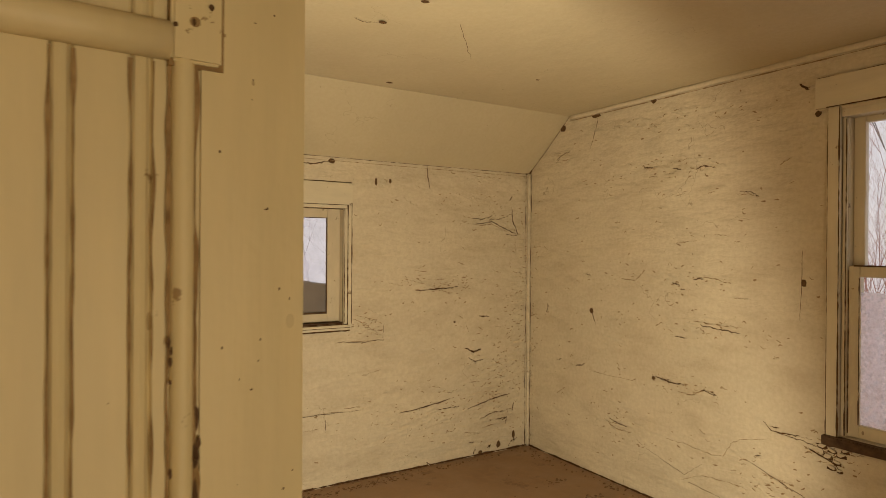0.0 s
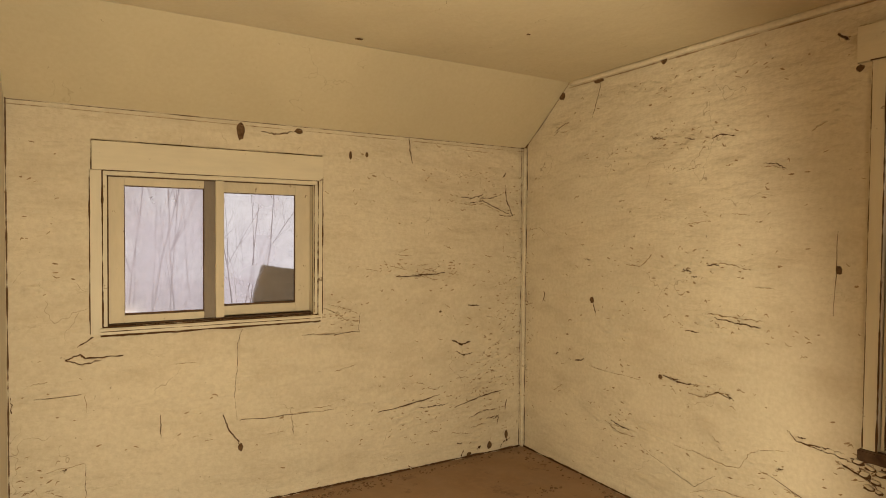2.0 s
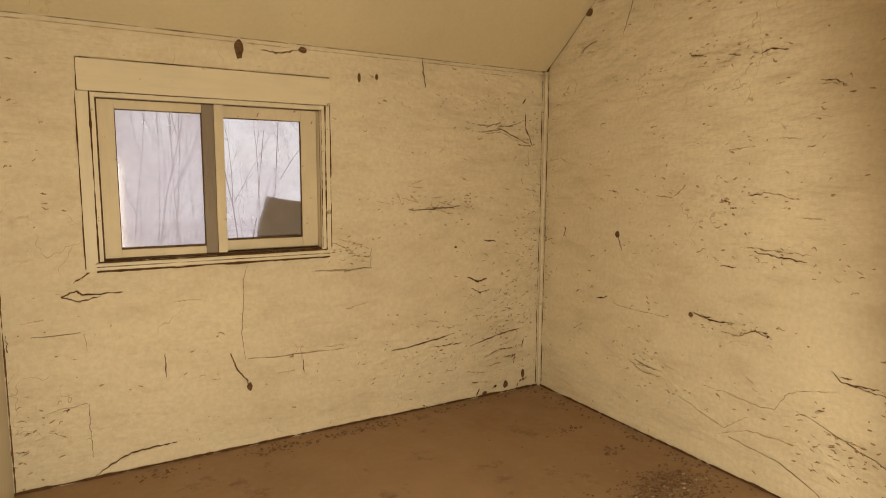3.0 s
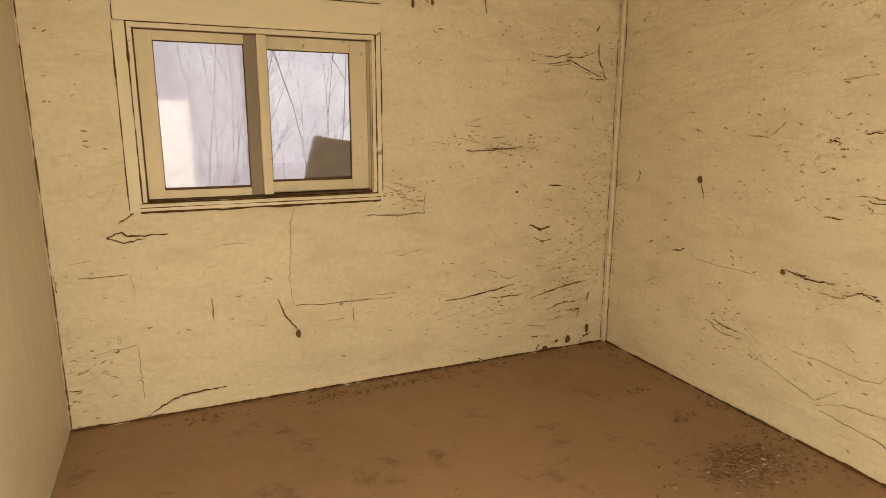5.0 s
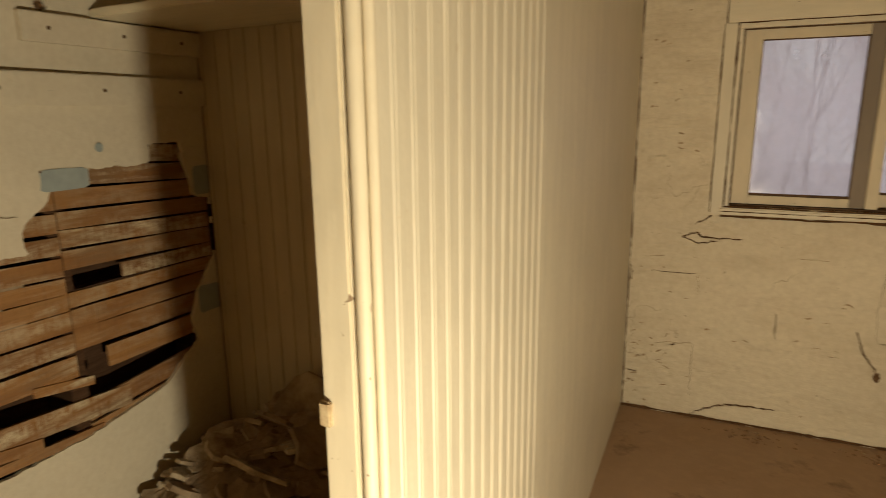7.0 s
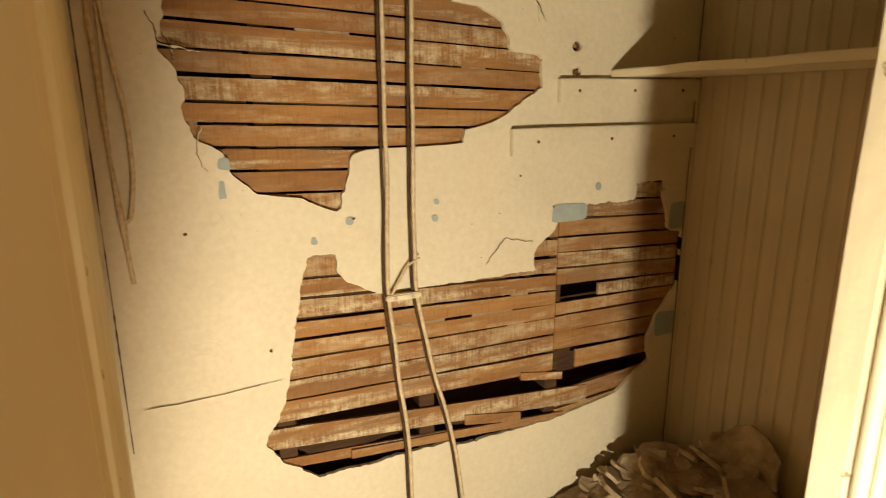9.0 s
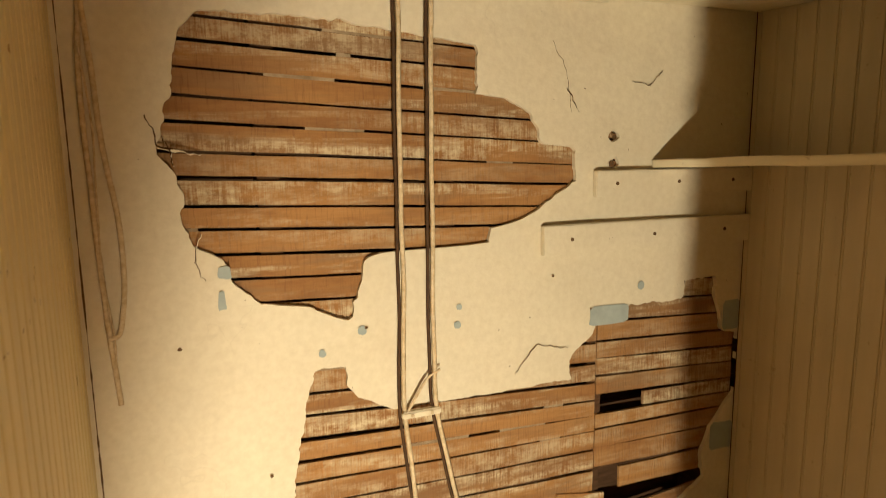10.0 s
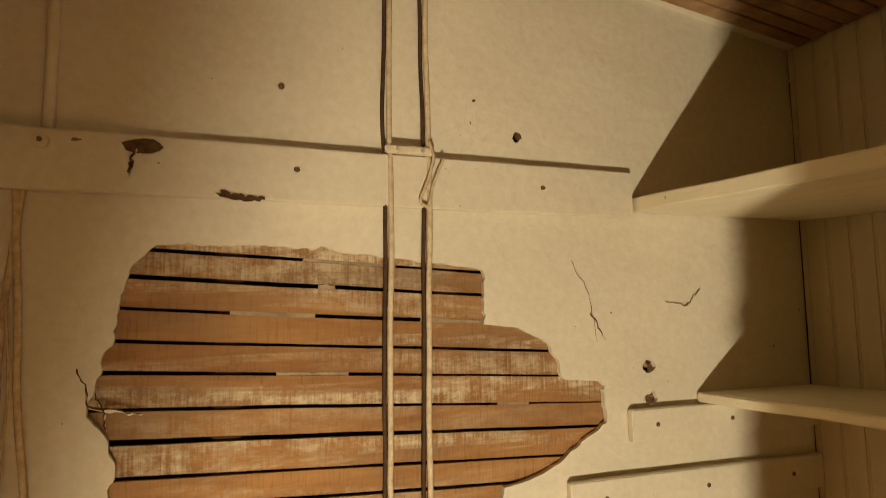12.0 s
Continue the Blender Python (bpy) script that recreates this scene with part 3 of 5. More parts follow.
def broken_plaster():
    """Plaster coat clipped along the ragged outline, with a broken edge 12 mm thick."""
    ys, zs = steps(0.745, SHELF_END, 0.0085), steps(0.0, CLOSET_CEIL, 0.0085)
    val = [[-bared(y, z) for z in zs] for y in ys]
    verts, faces, ids = [], [], {}

    def vert(key, y, z, back):
        k = (key, back)
        if k not in ids:
            ids[k] = len(verts)
            lift = 0.0 if back else 0.0022 * noise.noise(Vector((y * 5, z * 6, 4)))
            verts.append((XW - 0.0125 if back else XW + lift, y, z))
        return ids[k]

    for i in range(len(ys) - 1):
        for j in range(len(zs) - 1):
            corner = ((i, j), (i + 1, j), (i + 1, j + 1), (i, j + 1))
            f = [val[a][b] for a, b in corner]
            if max(f) <= 0:
                continue
            loop = []
            for k in range(4):
                (a, b), (c, d) = corner[k], corner[(k + 1) % 4]
                if f[k] > 0:
                    loop.append((((a, b),), ys[a], zs[b], False))
                if (f[k] > 0) != (f[(k + 1) % 4] > 0):
                    s = f[k] / (f[k] - f[(k + 1) % 4])
                    loop.append((tuple(sorted(((a, b), (c, d)))), ys[a] + (ys[c] - ys[a]) * s, zs[b] + (zs[d] - zs[b]) * s, True))
            faces.append([vert(k, y, z, False) for k, y, z, cut in loop])
            for p, q in zip(loop, loop[1:] + loop[:1]):
                if p[3] and q[3]:
                    faces.append([vert(p[0], p[1], p[2], False), vert(p[0], p[1], p[2], True), vert(q[0], q[1], q[2], True), vert(q[0], q[1], q[2], False)])
    return new("plaster", mesh_of("plaster", verts, faces, closet_mat))


broken_plaster().parent = wall_west
for y0, y1, z0, z1 in ((1.948, 2.074, 1.050, 1.104), (2.424, 2.488, 0.985, 1.075), (2.40, 2.488, 0.60, 0.69), (1.012, 1.026, 1.195, 1.235), (1.015, 1.04, 1.262, 1.288)):
    bm = bmesh.new()
    ring = [bm.verts.new((XW + 0.0035, (y0 + y1) / 2 + (y1 - y0) / 2 * max(-1, min(1, 1.35 * math.cos(a))) + 0.004 * noise.noise(Vector((a, y0 * 9, 0))),
                          (z0 + z1) / 2 + (z1 - z0) / 2 * max(-1, min(1, 1.35 * math.sin(a))) + 0.004 * noise.noise(Vector((a, z0 * 9, 5))))) for a in (math.tau * i / 20 for i in range(20))]
    bm.faces.new(ring)
    part("paint_patch", bm, blue_mat, wall_west, "patch of old grey-blue paint")
for y, z, r in ((1.32, 1.115, 0.011), (1.225, 1.07, 0.009), (1.56, 1.10, 0.010), (1.565, 1.145, 0.008), (2.115, 1.15, 0.012)):
    bm = bmesh.new()
    bm.faces.new([bm.verts.new((XW + 0.0035, y + r * (1 + 0.3 * noise.noise(Vector((a, y * 7, 1)))) * math.cos(a), z + r * (1 + 0.3 * noise.noise(Vector((a, y * 7, 4)))) * math.sin(a))) for a in (math.tau * i / 14 for i in range(14))])
    part("paint_patch", bm, blue_mat, wall_west, "patch of old grey-blue paint")

rng = random.Random(4)


def lath(y0, y1, z, tilt=0.0, high=0.0475, proud=0.0):
    """One sawn lath with rough ends, slightly bowed."""
    n = 20
    verts, faces = [], []
    seed = rng.random() * 50
    for i in range(n + 1):
        y = y0 + (y1 - y0) * i / n
        mid = z + tilt * (i / n - 0.5) + 0.0022 * noise.noise(Vector((y * 2.2, seed, 0)))
        h = high / 2 + 0.0016 * noise.noise(Vector((y * 7, seed, 3)))
        w = 0.0015 * noise.noise(Vector((y * 3, seed, 7))) + proud
        for dx, dz in ((-0.0215, -h), (-0.0135, -h), (-0.0135, h), (-0.0215, h)):
            verts.append((XW + dx + w, y, mid + dz))
    for i in range(n):
        for k in range(4):
            a, b = i * 4 + k, i * 4 + (k + 1) % 4
            faces.append((a, b, b + 4, a + 4))
    faces += [(3, 2, 1, 0), (n * 4, n * 4 + 1, n * 4 + 2, n * 4 + 3)]
    ob = new("lath", mesh_of("lath", verts, faces, lath_mat))
    ob.parent = wall_west
    return ob


# heights of the open joints between the laths, at the wall's south end and at the stud where they butt
JOINTS = [(1.809, 1.745), (1.758, 1.699), (1.705, 1.642), (1.651, 1.586), (1.594, 1.540), (1.538, 1.481), (1.479, 1.435), (1.422, 1.375), (1.373, 1.329),
          (1.321, 1.273), (1.264, 1.221), (1.208, 1.166), (1.153, 1.110), (1.098, 1.053), (1.045, 0.996), (0.992, 0.938), (0.940, 0.881), (0.883, 0.827),
          (0.821, 0.782), (0.766, 0.736), (0.705, 0.681), (0.653, 0.618), (0.596, 0.551)]
JOINTS = [(JOINTS[0][0] + 0.056 * i, JOINTS[0][1] + 0.056 * i) for i in (3, 2, 1)] + JOINTS
JOINTS_NORTH = [(1.059 + 0.055 * i, 1.031 + 0.055 * i) for i in range(14, 0, -1)] + [(1.059, 1.031), (0.998, 0.978), (0.949, 0.924), (0.900, 0.875), (0.842, 0.820), (0.788, 0.776), (0.739, 0.734), (0.683, 0.676), (0.628, 0.605)]


def lath_run(y0, y1, upper, lower, gap, start=None, end=None):
    """One lath between two joints that run from y0 to y1; start and end cut it short."""
    f = lambda pair, y: pair[0] + (pair[1] - pair[0]) * (y - y0) / (y1 - y0)
    a, b = start or y0, end or y1
    top0, top1, low0, low1 = f(upper, a), f(upper, b), f(lower, a), f(lower, b)
    mid0, mid1 = (top0 + low0) / 2, (top1 + low1) / 2
    lath(a + 0.002, b - 0.002, (mid0 + mid1) / 2, mid1 - mid0, (top0 - low0 + top1 - low1) / 2 - gap)


for i, (upper, lower) in enumerate(zip(JOINTS, JOINTS[1:])):
    wide = 0.012 if abs(upper[0] - 0.883) < 0.001 else rng.uniform(0.0045, 0.0085)
    lath_run(0.80, 1.985, upper, lower, wide)
for i, (upper, lower) in enumerate(zip(JOINTS_NORTH, JOINTS_NORTH[1:])):
    lath_run(1.985, 2.488, upper, lower, rng.uniform(0.004, 0.007), 2.15 if abs(upper[0] - 0.842) < 0.001 else None)
# loose and slipped laths at the bottom of the break
lath(0.80, 2.125, 0.506, -0.125, 0.060, 0.004)
lath(0.80, 1.62, 0.452, -0.070, 0.030)
lath(1.30, 2.03, 0.415, -0.055, 0.026, 0.008)
lath(1.66, 1.86, 0.442, -0.035, 0.032, 0.010)
lath(1.62, 2.33, 0.362, 0.035, 0.050, 0.006)
lath(2.075, 2.488, 0.576, -0.008, 0.062)
lath(2.00, 2.488, 0.462, 0.034, 0.056)
lath(2.00, 2.488, 0.398, 0.030, 0.050)
lath(1.86, 2.02, 0.545, -0.030, 0.026, 0.006)
for i in range(7):
    lath(0.80, 2.488, 0.345 - 0.055 * i, rng.uniform(-0.02, 0.0), 0.048)

# boards fixed across the wall
part("corner_strip", tube([(XW + 0.006, 0.842, z) for z in steps(1.99, CLOSET_CEIL - 0.002, 0.08)], 0.010, 8), closet_mat, wall_west)
knob = empty("insulator_knob", "small cream painted porcelain insulator knob on the wall", "insulator")
part("body", tube([(XW + 0.0205, 0.838, 1.965), (XW + 0.036, 0.838, 1.965)], 0.012, 12), cleat_mat, knob)
part("nail", tube([(XW + 0.036, 0.838, 1.965), (XW + 0.0385, 0.838, 1.965)], 0.004, 8), chip_mat, knob)
head = empty("wall_rail", "cream painted board across the top of the closet wall", "board")
part("board", box(XW + 0.002, XW + 0.023, 0.762, 1.972, 1.887, 1.988, 0.002, wobble=0.0015, cuts=24), closet_mat, head)
for name, y0, z0, z1 in (("upper", 1.948, 1.402, 1.470), ("lower", 1.793, 1.257, 1.334)):
    cleat_board = empty("shelf_cleat", "cream painted wooden shelf cleat nailed to the wall", "cleat", "shelf cleats")
    part("batten", box(XW + 0.002, XW + 0.020, y0, SHELF_END - 0.001, z0, z1, 0.002, wobble=0.001, cuts=16), closet_mat, cleat_board)
    for f in (0.12, 0.5, 0.86):
        y = y0 + (SHELF_END - y0) * f
        part("nail_head", tube([(XW + 0.0195, y, (z0 + z1) / 2), (XW + 0.0215, y, (z0 + z1) / 2)], 0.005, 9), chip_mat, cleat_board)


# ---- closet shelves ----
def shelf(y0, z0, z1, lean, label):
    thing = empty("shelf", label, "shelf", "closet shelves")
    board = box(XW + 0.003, XP - 0.058, y0, SHELF_END - 0.002, z0, z1, 0.003, wobble=0.0025, cuts=40)
    strip = box(XP - 0.075, XP - 0.058, y0 + 0.03, SHELF_END - 0.003, z0 - 0.035, z0 - 0.001, 0.002)
    for bm in (board, strip):
        for v in bm.verts:
            v.co.z += lean * (v.co.x - XW)
    part("board", board, shelf_mat, thing)
    part("support_strip", strip, shelf_mat, thing)
    return thing


shelf(2.135, 1.474, 1.496, 0.022, "narrow cream painted closet shelf of one board")
shelf(1.978, 1.902, 1.934, -0.045, "deep cream painted upper closet shelf, rough front edge")


# ---- electric cables ----
def cable(points, label, radius=0.0054, group="closet cables", material=None):
    pts = []
    for p, q in zip(points, points[1:]):
        for i in range(8):
            f = i / 8
            pts.append(Vector(p).lerp(Vector(q), f))
    pts.append(Vector(points[-1]))
    for _ in range(6):
        pts = [pts[0]] + [(pts[i - 1] + pts[i] * 2 + pts[i + 1]) / 4 for i in range(1, len(pts) - 1)] + [pts[-1]]
    s = rng.random() * 40
    for p in pts:
        p.y += 0.003 * noise.noise(Vector((p.z * 7, s, 0)))
        p.x += 0.0015 * noise.noise(Vector((p.z * 9, s, 5)))
    ob = part("cable", tube(pts, radius, 7), material or wire_mat)
    return tagged(ob, label, "cable", group)


WX = XW + 0.017
runs = ([(WX, 1.418, 2.46), (WX, 1.413, 2.05), (WX + 0.006, 1.418, 1.935), (WX, 1.416, 1.60), (WX, 1.418, 1.15), (WX, 1.411, 0.92), (WX, 1.44, 0.66), (WX, 1.468, 0.45), (WX, 1.475, 0.06)],
        [(WX, 1.489, 2.46), (WX, 1.494, 2.05), (WX + 0.006, 1.495, 1.935), (WX, 1.494, 1.60), (WX, 1.490, 1.12), (WX, 1.494, 0.90), (WX, 1.545, 0.66), (WX, 1.612, 0.43), (WX, 1.66, 0.06)])
for run, label in zip(runs, ("cream cloth-covered electric cable stapled down the wall", "cream cloth-covered electric cable beside its pair")):
    cable(run, label, 0.0058)
    # thin dark strand added along one side of each cable
    cable([(x - 0.0035, y - 0.0105, z) for x, y, z in run], "thin dark strand running beside the cream cable", 0.0042, "closet cables", dark_strand_mat)
cable([(WX + 0.004, 1.505, 1.000), (WX + 0.006, 1.470, 0.985), (WX + 0.004, 1.420, 0.905)], "short cable end crossing between the pair", 0.0036)
cable([(WX + 0.008, 1.495, 2.02), (WX + 0.016, 1.503, 1.985), (WX + 0.016, 1.485, 1.93), (WX + 0.016, 1.470, 1.895), (WX + 0.016, 1.490, 1.885), (WX + 0.016, 1.498, 1.93), (WX + 0.016, 1.515, 1.97), (WX + 0.012, 1.522, 1.985)], "curled loose cable end on the top rail", 0.0034)
for y, z in ((1.455, 0.898), (1.455, 1.998)):
    thing = empty("wire_cleat", "small cream painted porcelain cable cleat", "cleat", "cable cleats")
    base = part("block", box(XW + 0.0125 if z < 1.9 else XW + 0.0030, XW + 0.030, y - 0.05, y + 0.05, z - 0.0085, z + 0.0085, 0.003), cleat_mat, thing)
    for dy in (-0.025, 0.025):
        part("screw", tube([(XW + 0.030, y + dy, z), (XW + 0.032, y + dy, z)], 0.0045, 10), iron_mat, thing)
cable([(XW + 0.008, 0.835, 1.98), (XW + 0.008, 0.812, 1.88), (XW + 0.008, 0.795, 1.70), (XW + 0.010, 0.797, 1.50), (XW + 0.010, 0.80, 1.30), (XW + 0.008, 0.803, 1.16), (XW + 0.008, 0.815, 1.02)], "thin cream cable hanging in the wall corner", 0.0056)
cable([(XW + 0.012, 0.80, 1.94), (XW + 0.012, 0.815, 1.72), (XW + 0.012, 0.822, 1.55), (XW + 0.012, 0.838, 1.42), (XW + 0.012, 0.842, 1.26), (XW + 0.012, 0.825, 1.165), (XW + 0.012, 0.803, 1.16)], "thin cream cable loop hanging in the wall corner", 0.0056)
cable([(XW + 0.016, 0.800, 1.72), (XW + 0.014, 0.812, 1.55), (XW + 0.016, 0.800, 1.32), (XW + 0.014, 0.815, 1.15), (XW + 0.010, 0.808, 1.06)], "thin stripped wire tangled in the wall corner", 0.0022)


# ---- north window: horizontal slider ----
def pane(name, x0, x1, y0, y1, z0, z1, material, parent):
    ob = part(name, box(x0, x1, y0, y1, z0, z1), material, parent)
    ob.visible_shadow = False
    return ob


window_1 = empty("window_1", "small sliding window in chipped cream painted wood", "window", kind="structure")
wx0, wx1, wz0, wz1 = NWIN
TB = dict(bevel=0.002, wobble=0.0012, cuts=10)
part("head_casing", box(0.762, 1.744, YN - 0.018, YN + 0.006, wz1 + 0.002, 1.645, **TB), trim_h_mat, window_1)
part("frame_head", box(wx0, wx1, YN - 0.004, YN + 0.12, wz1 - 0.018, wz1 + 0.0015, **TB), trim_mat, window_1)
part("frame_side", box(wx0 - 0.002, wx0 + 0.016, YN - 0.004, YN + 0.12, wz0, wz1 - 0.0185, **TB), trim_mat, window_1)
part("frame_side", box(wx1 - 0.018, wx1 + 0.002, YN - 0.004, YN + 0.12, wz0, wz1 - 0.0185, **TB), trim_mat, window_1)
part("sill", box(wx0 - 0.012, wx1 + 0.012, YN - 0.020, YN + 0.12, wz0 - 0.034, wz0 - 0.004, bevel=0.004, wobble=0.003, cuts=18), trim_h_mat, window_1)
# dark strips fill the gaps round the sashes, their shade put into colour
for x in (wx0 + 0.0162, wx1 - 0.0195):
    part("gap_dirt", box(x, x + 0.006, YN + 0.014, YN + 0.016, wz0 + 0.008, wz1 - 0.019), rot_gap_mat, window_1)
part("gap_dirt", box(wx0 + 0.017, wx1 - 0.019, YN + 0.0145, YN + 0.0165, wz1 - 0.0235, wz1 - 0.0185), rot_gap_mat, window_1)
part("sill_track", box(wx0 + 0.017, wx1 - 0.019, YN + 0.010, YN + 0.118, wz0 - 0.003, wz0 + 0.008), rot_gap_mat, window_1, "dark dirty sliding track")
part("edge_strip", box(0.755, 0.798, YN - 0.006, YN + 0.004, wz0 - 0.03, wz1, **TB), trim_mat, window_1)
part("edge_strip", box(1.723, 1.744, YN - 0.006, YN + 0.004, wz0 - 0.03, wz1, **TB), trim_mat, window_1)


NORTH_WINDOW_JOINTS = (((0.799, 0.872), (0.799, 1.526), 0.011, 0.0075), ((1.7215, 0.872), (1.7215, 1.526), 0.011, 0.0075), ((0.80, 1.526), (1.72, 1.526), 0.008, 0.0075),
                       ((0.80, 0.8735), (1.72, 0.8735), 0.014, 0.0062), ((0.79, 0.858), (1.73, 0.858), 0.006, 0.0225), ((0.79, 0.8425), (1.73, 0.8425), 0.010, 0.0225), ((1.7035, 0.885), (1.7035, 1.506), 0.006, 0.0062))


def sash(x0, x1, g0, g1, y, gz0, gz1, glass, left_mat, right_mat):
    s = part("sash", box(x0, g0, y, y + 0.03, wz0 + 0.010, wz1 - 0.020, **TB), left_mat, window_1)
    part("stile", box(g1, x1, y, y + 0.03, wz0 + 0.010, wz1 - 0.020, **TB), right_mat, s)
    part("rail", box(g0 + 0.0005, g1 - 0.0005, y + 0.001, y + 0.029, wz0 + 0.010, gz0, **TB), sash_mat, s)
    part("rail", box(g0 + 0.0005, g1 - 0.0005, y + 0.001, y + 0.029, gz1, wz1 - 0.020, **TB), sash_mat, s)
    part("putty_line", box(g0 + 0.001, g1 - 0.001, y + 0.004, y + 0.012, gz0 + 0.0002, gz0 + 0.009), rot_gap_mat, s)
    part("putty_line", box(g1 - 0.004, g1 - 0.0002, y + 0.004, y + 0.012, gz0 + 0.009, gz1), rot_gap_mat, s)
    part("putty_line", box(g0 + 0.001, g1 - 0.001, y + 0.004, y + 0.012, gz1 - 0.004, gz1 - 0.0002), rot_gap_mat, s)
    part("putty_line", box(g0 + 0.0002, g0 + 0.003, y + 0.004, y + 0.012, gz0 + 0.006, gz1), rot_gap_mat, s)
    pane("glass", g0 + 0.001, g1 - 0.001, y + 0.014, y + 0.017, gz0, gz1, glass, s)
    return s


# the two overlapping stiles get their shade from a darker colour
left_sash = sash(0.818, 1.2465, 0.880, 1.200, YN + 0.018, 0.916, 1.468, glass_hazy, sash_mat, shaded_sash_mat)
part("meeting_stile", box(1.247, 1.284, YN + 0.008, YN + 0.048, wz0 + 0.010, wz1 - 0.020, **TB), sash_mat, left_sash)
sash(1.250, 1.700, 1.290, 1.628, YN + 0.055, 0.930, 1.457, glass_thin, shaded_sash_mat, sash_mat)
fragment = bmesh.new()
outline = [(1.424, 0.932), (1.432, 0.985), (1.470, 1.114), (1.482, 1.118), (1.56, 1.103), (1.640, 1.092), (1.640, 0.932)]
front, back = [[fragment.verts.new((x, YN + y, z)) for x, z in outline] for y in (0.076, 0.088)]
fragment.faces.new(front)
fragment.faces.new(back[::-1])
for i in range(len(outline)):
    j = (i + 1) % len(outline)
    fragment.faces.new((front[i], back[i], back[j], front[j]))
tagged(part("board_fragment", fragment, grey_board_mat), "weathered grey board fragment propped outside the window glass", "board")
part("outer_sill", box(wx0 - 0.05, wx1 + 0.05, YN + 0.121, YN + 0.26, wz0 - 0.04, wz0 - 0.004, 0.003), trim_mat, window_1)

# ---- east window: tall double-hung ----
window_2 = empty("window_2", "tall double-hung sash window, peeling cream paint, rotted sill", "window", kind="structure")
ey0, ey1, ez0, ez1 = EWIN
part("head_casing", box(XE - 0.020, XE + 0.006, ey0 - 0.09, 1.688, 1.866, 1.987, **TB), trim_h_mat, window_2)
for y0, y1 in ((ey1 - 0.003, 1.643), (ey0 - 0.043, ey0 + 0.003)):
    part("side_casing", box(XE - 0.016, XE + 0.006, y0, y1, ez0 - 0.03, 1.8645, **TB), trim_mat, window_2)
part("frame_head", box(XE - 0.004, XE + 0.13, ey0 + 0.001, ey1 - 0.0035, ez1 - 0.022, ez1 + 0.004, **TB), trim_mat, window_2)
for y0, y1 in ((ey1 - 0.020, ey1 - 0.004), (ey0 + 0.004, ey0 + 0.020)):
    part("stop", box(XE + 0.008, XE + 0.022, y0, y1, ez0 + 0.001, ez1 - 0.023, **TB), trim_mat, window_2)
    part("jamb", box(XE + 0.0225, XE + 0.13, y0, y1, ez0 + 0.001, ez1 - 0.023, **TB), trim_mat, window_2)
part("sill", box(XE - 0.030, XE + 0.13, ey0 - 0.05, ey1 + 0.05, ez0 - 0.040, ez0, bevel=0.005, wobble=0.004, cuts=18), rot_gap_mat, window_2, "rotted dark window sill with flaked paint")


def hung_sash(x, z0, z1, low, high, glass):
    g0, g1 = ey0 + 0.062, ey1 - 0.062
    s = part("sash", box(x, x + 0.03, g1, ey1 - 0.021, z0, z1, **TB), trim_mat, window_2)
    part("stile", box(x, x + 0.03, ey0 + 0.021, g0, z0, z1, **TB), trim_mat, s)
    part("rail", box(x + 0.001, x + 0.029, g0 + 0.0005, g1 - 0.0005, z0, z0 + low, **TB), trim_mat, s)
    part("rail", box(x + 0.001, x + 0.029, g0 + 0.0005, g1 - 0.0005, z1 - high, z1, **TB), trim_mat, s)
    pane("glass", x + 0.014, x + 0.017, g0, g1, z0 + low, z1 - high, glass, s)
    return s


hung_sash(XE + 0.060, 1.200, ez1 - 0.023, 0.036, 0.024, glass_clear)
lower = hung_sash(XE + 0.024, ez0 + 0.004, 1.236, 0.05, 0.042, glass_clear)
film = part("plastic_film", box(XE + 0.034, XE + 0.0355, ey0 + 0.063, ey1 - 0.063, ez0 + 0.056, 1.135, wobble=0.001, cuts=6), glass_frost, lower, "frosted plastic film on the lower glass")
film.visible_shadow = False


# ---- beadboard wall at the closet's near side ----
side = empty("wall_closet_side", "yellowed cream beadboard wall end with a flat post, paint specked", "wall", kind="structure")
side.matrix_basis = Matrix.Translation((0.554, 0.812, 0)) @ pose(0, 0, 0, 0, 0, 180 + 4.2)
SIDE = 1.30
part("core", box(0.01, SIDE, -0.0255, -0.0105, 0.0, CLOSET_CEIL), door_mat, side)
near_bead = bead_mesh(0.0437, CLOSET_CEIL - 0.005, door_mat, 0.005)
for i in range(16):
    b = new("board", near_bead)
    b.parent = side
    b.matrix_basis = Matrix.Translation((0.0715 + i * 0.0437, -0.0105, 0.003))
for i in range(28):
    b = new("board", near_bead)
    b.parent = side
    b.matrix_basis = Matrix.Translation((0.0655 + i * 0.0437, -0.0255, 0.003)) @ Matrix.Diagonal((1, -1, 1, 1))
part("end_post", box(0.0, 0.0765, -0.040, 0.004, 0.001, CLOSET_CEIL - 0.003, 0.0025, wobble=0.001, cuts=40), door_mat, side, "flat yellowed end post with knocked edges")
part("corner_strip", tube([(0.0845, 0.001, z) for z in steps(0.004, CLOSET_CEIL - 0.006, 0.15)], 0.0075, 10), door_mat, side)
rail = part("rail", tube([(x, 0.004, 1.431) for x in steps(0.094, 0.72, 0.06)], 0.0125, 12), door_mat, side, "round painted horizontal rail")
plate = part("latch_plate", box(0.062, 0.094, 0.0, 0.0085, 1.418, 1.52, 0.002, wobble=0.0012, cuts=4), door_mat, side, "paint-clogged latch plate")
part("grime", box(0.0598, 0.0945, 0.0005, 0.0048, 1.4155, 1.5215, wobble=0.0008, cuts=4), brown_line_mat, plate)
for u in (1.445, 1.470, 1.505):
    part("screw_hole", tube([(0.079, 0.0085, u), (0.079, 0.0092, u)], 0.0035, 9), brown_line_mat, plate)


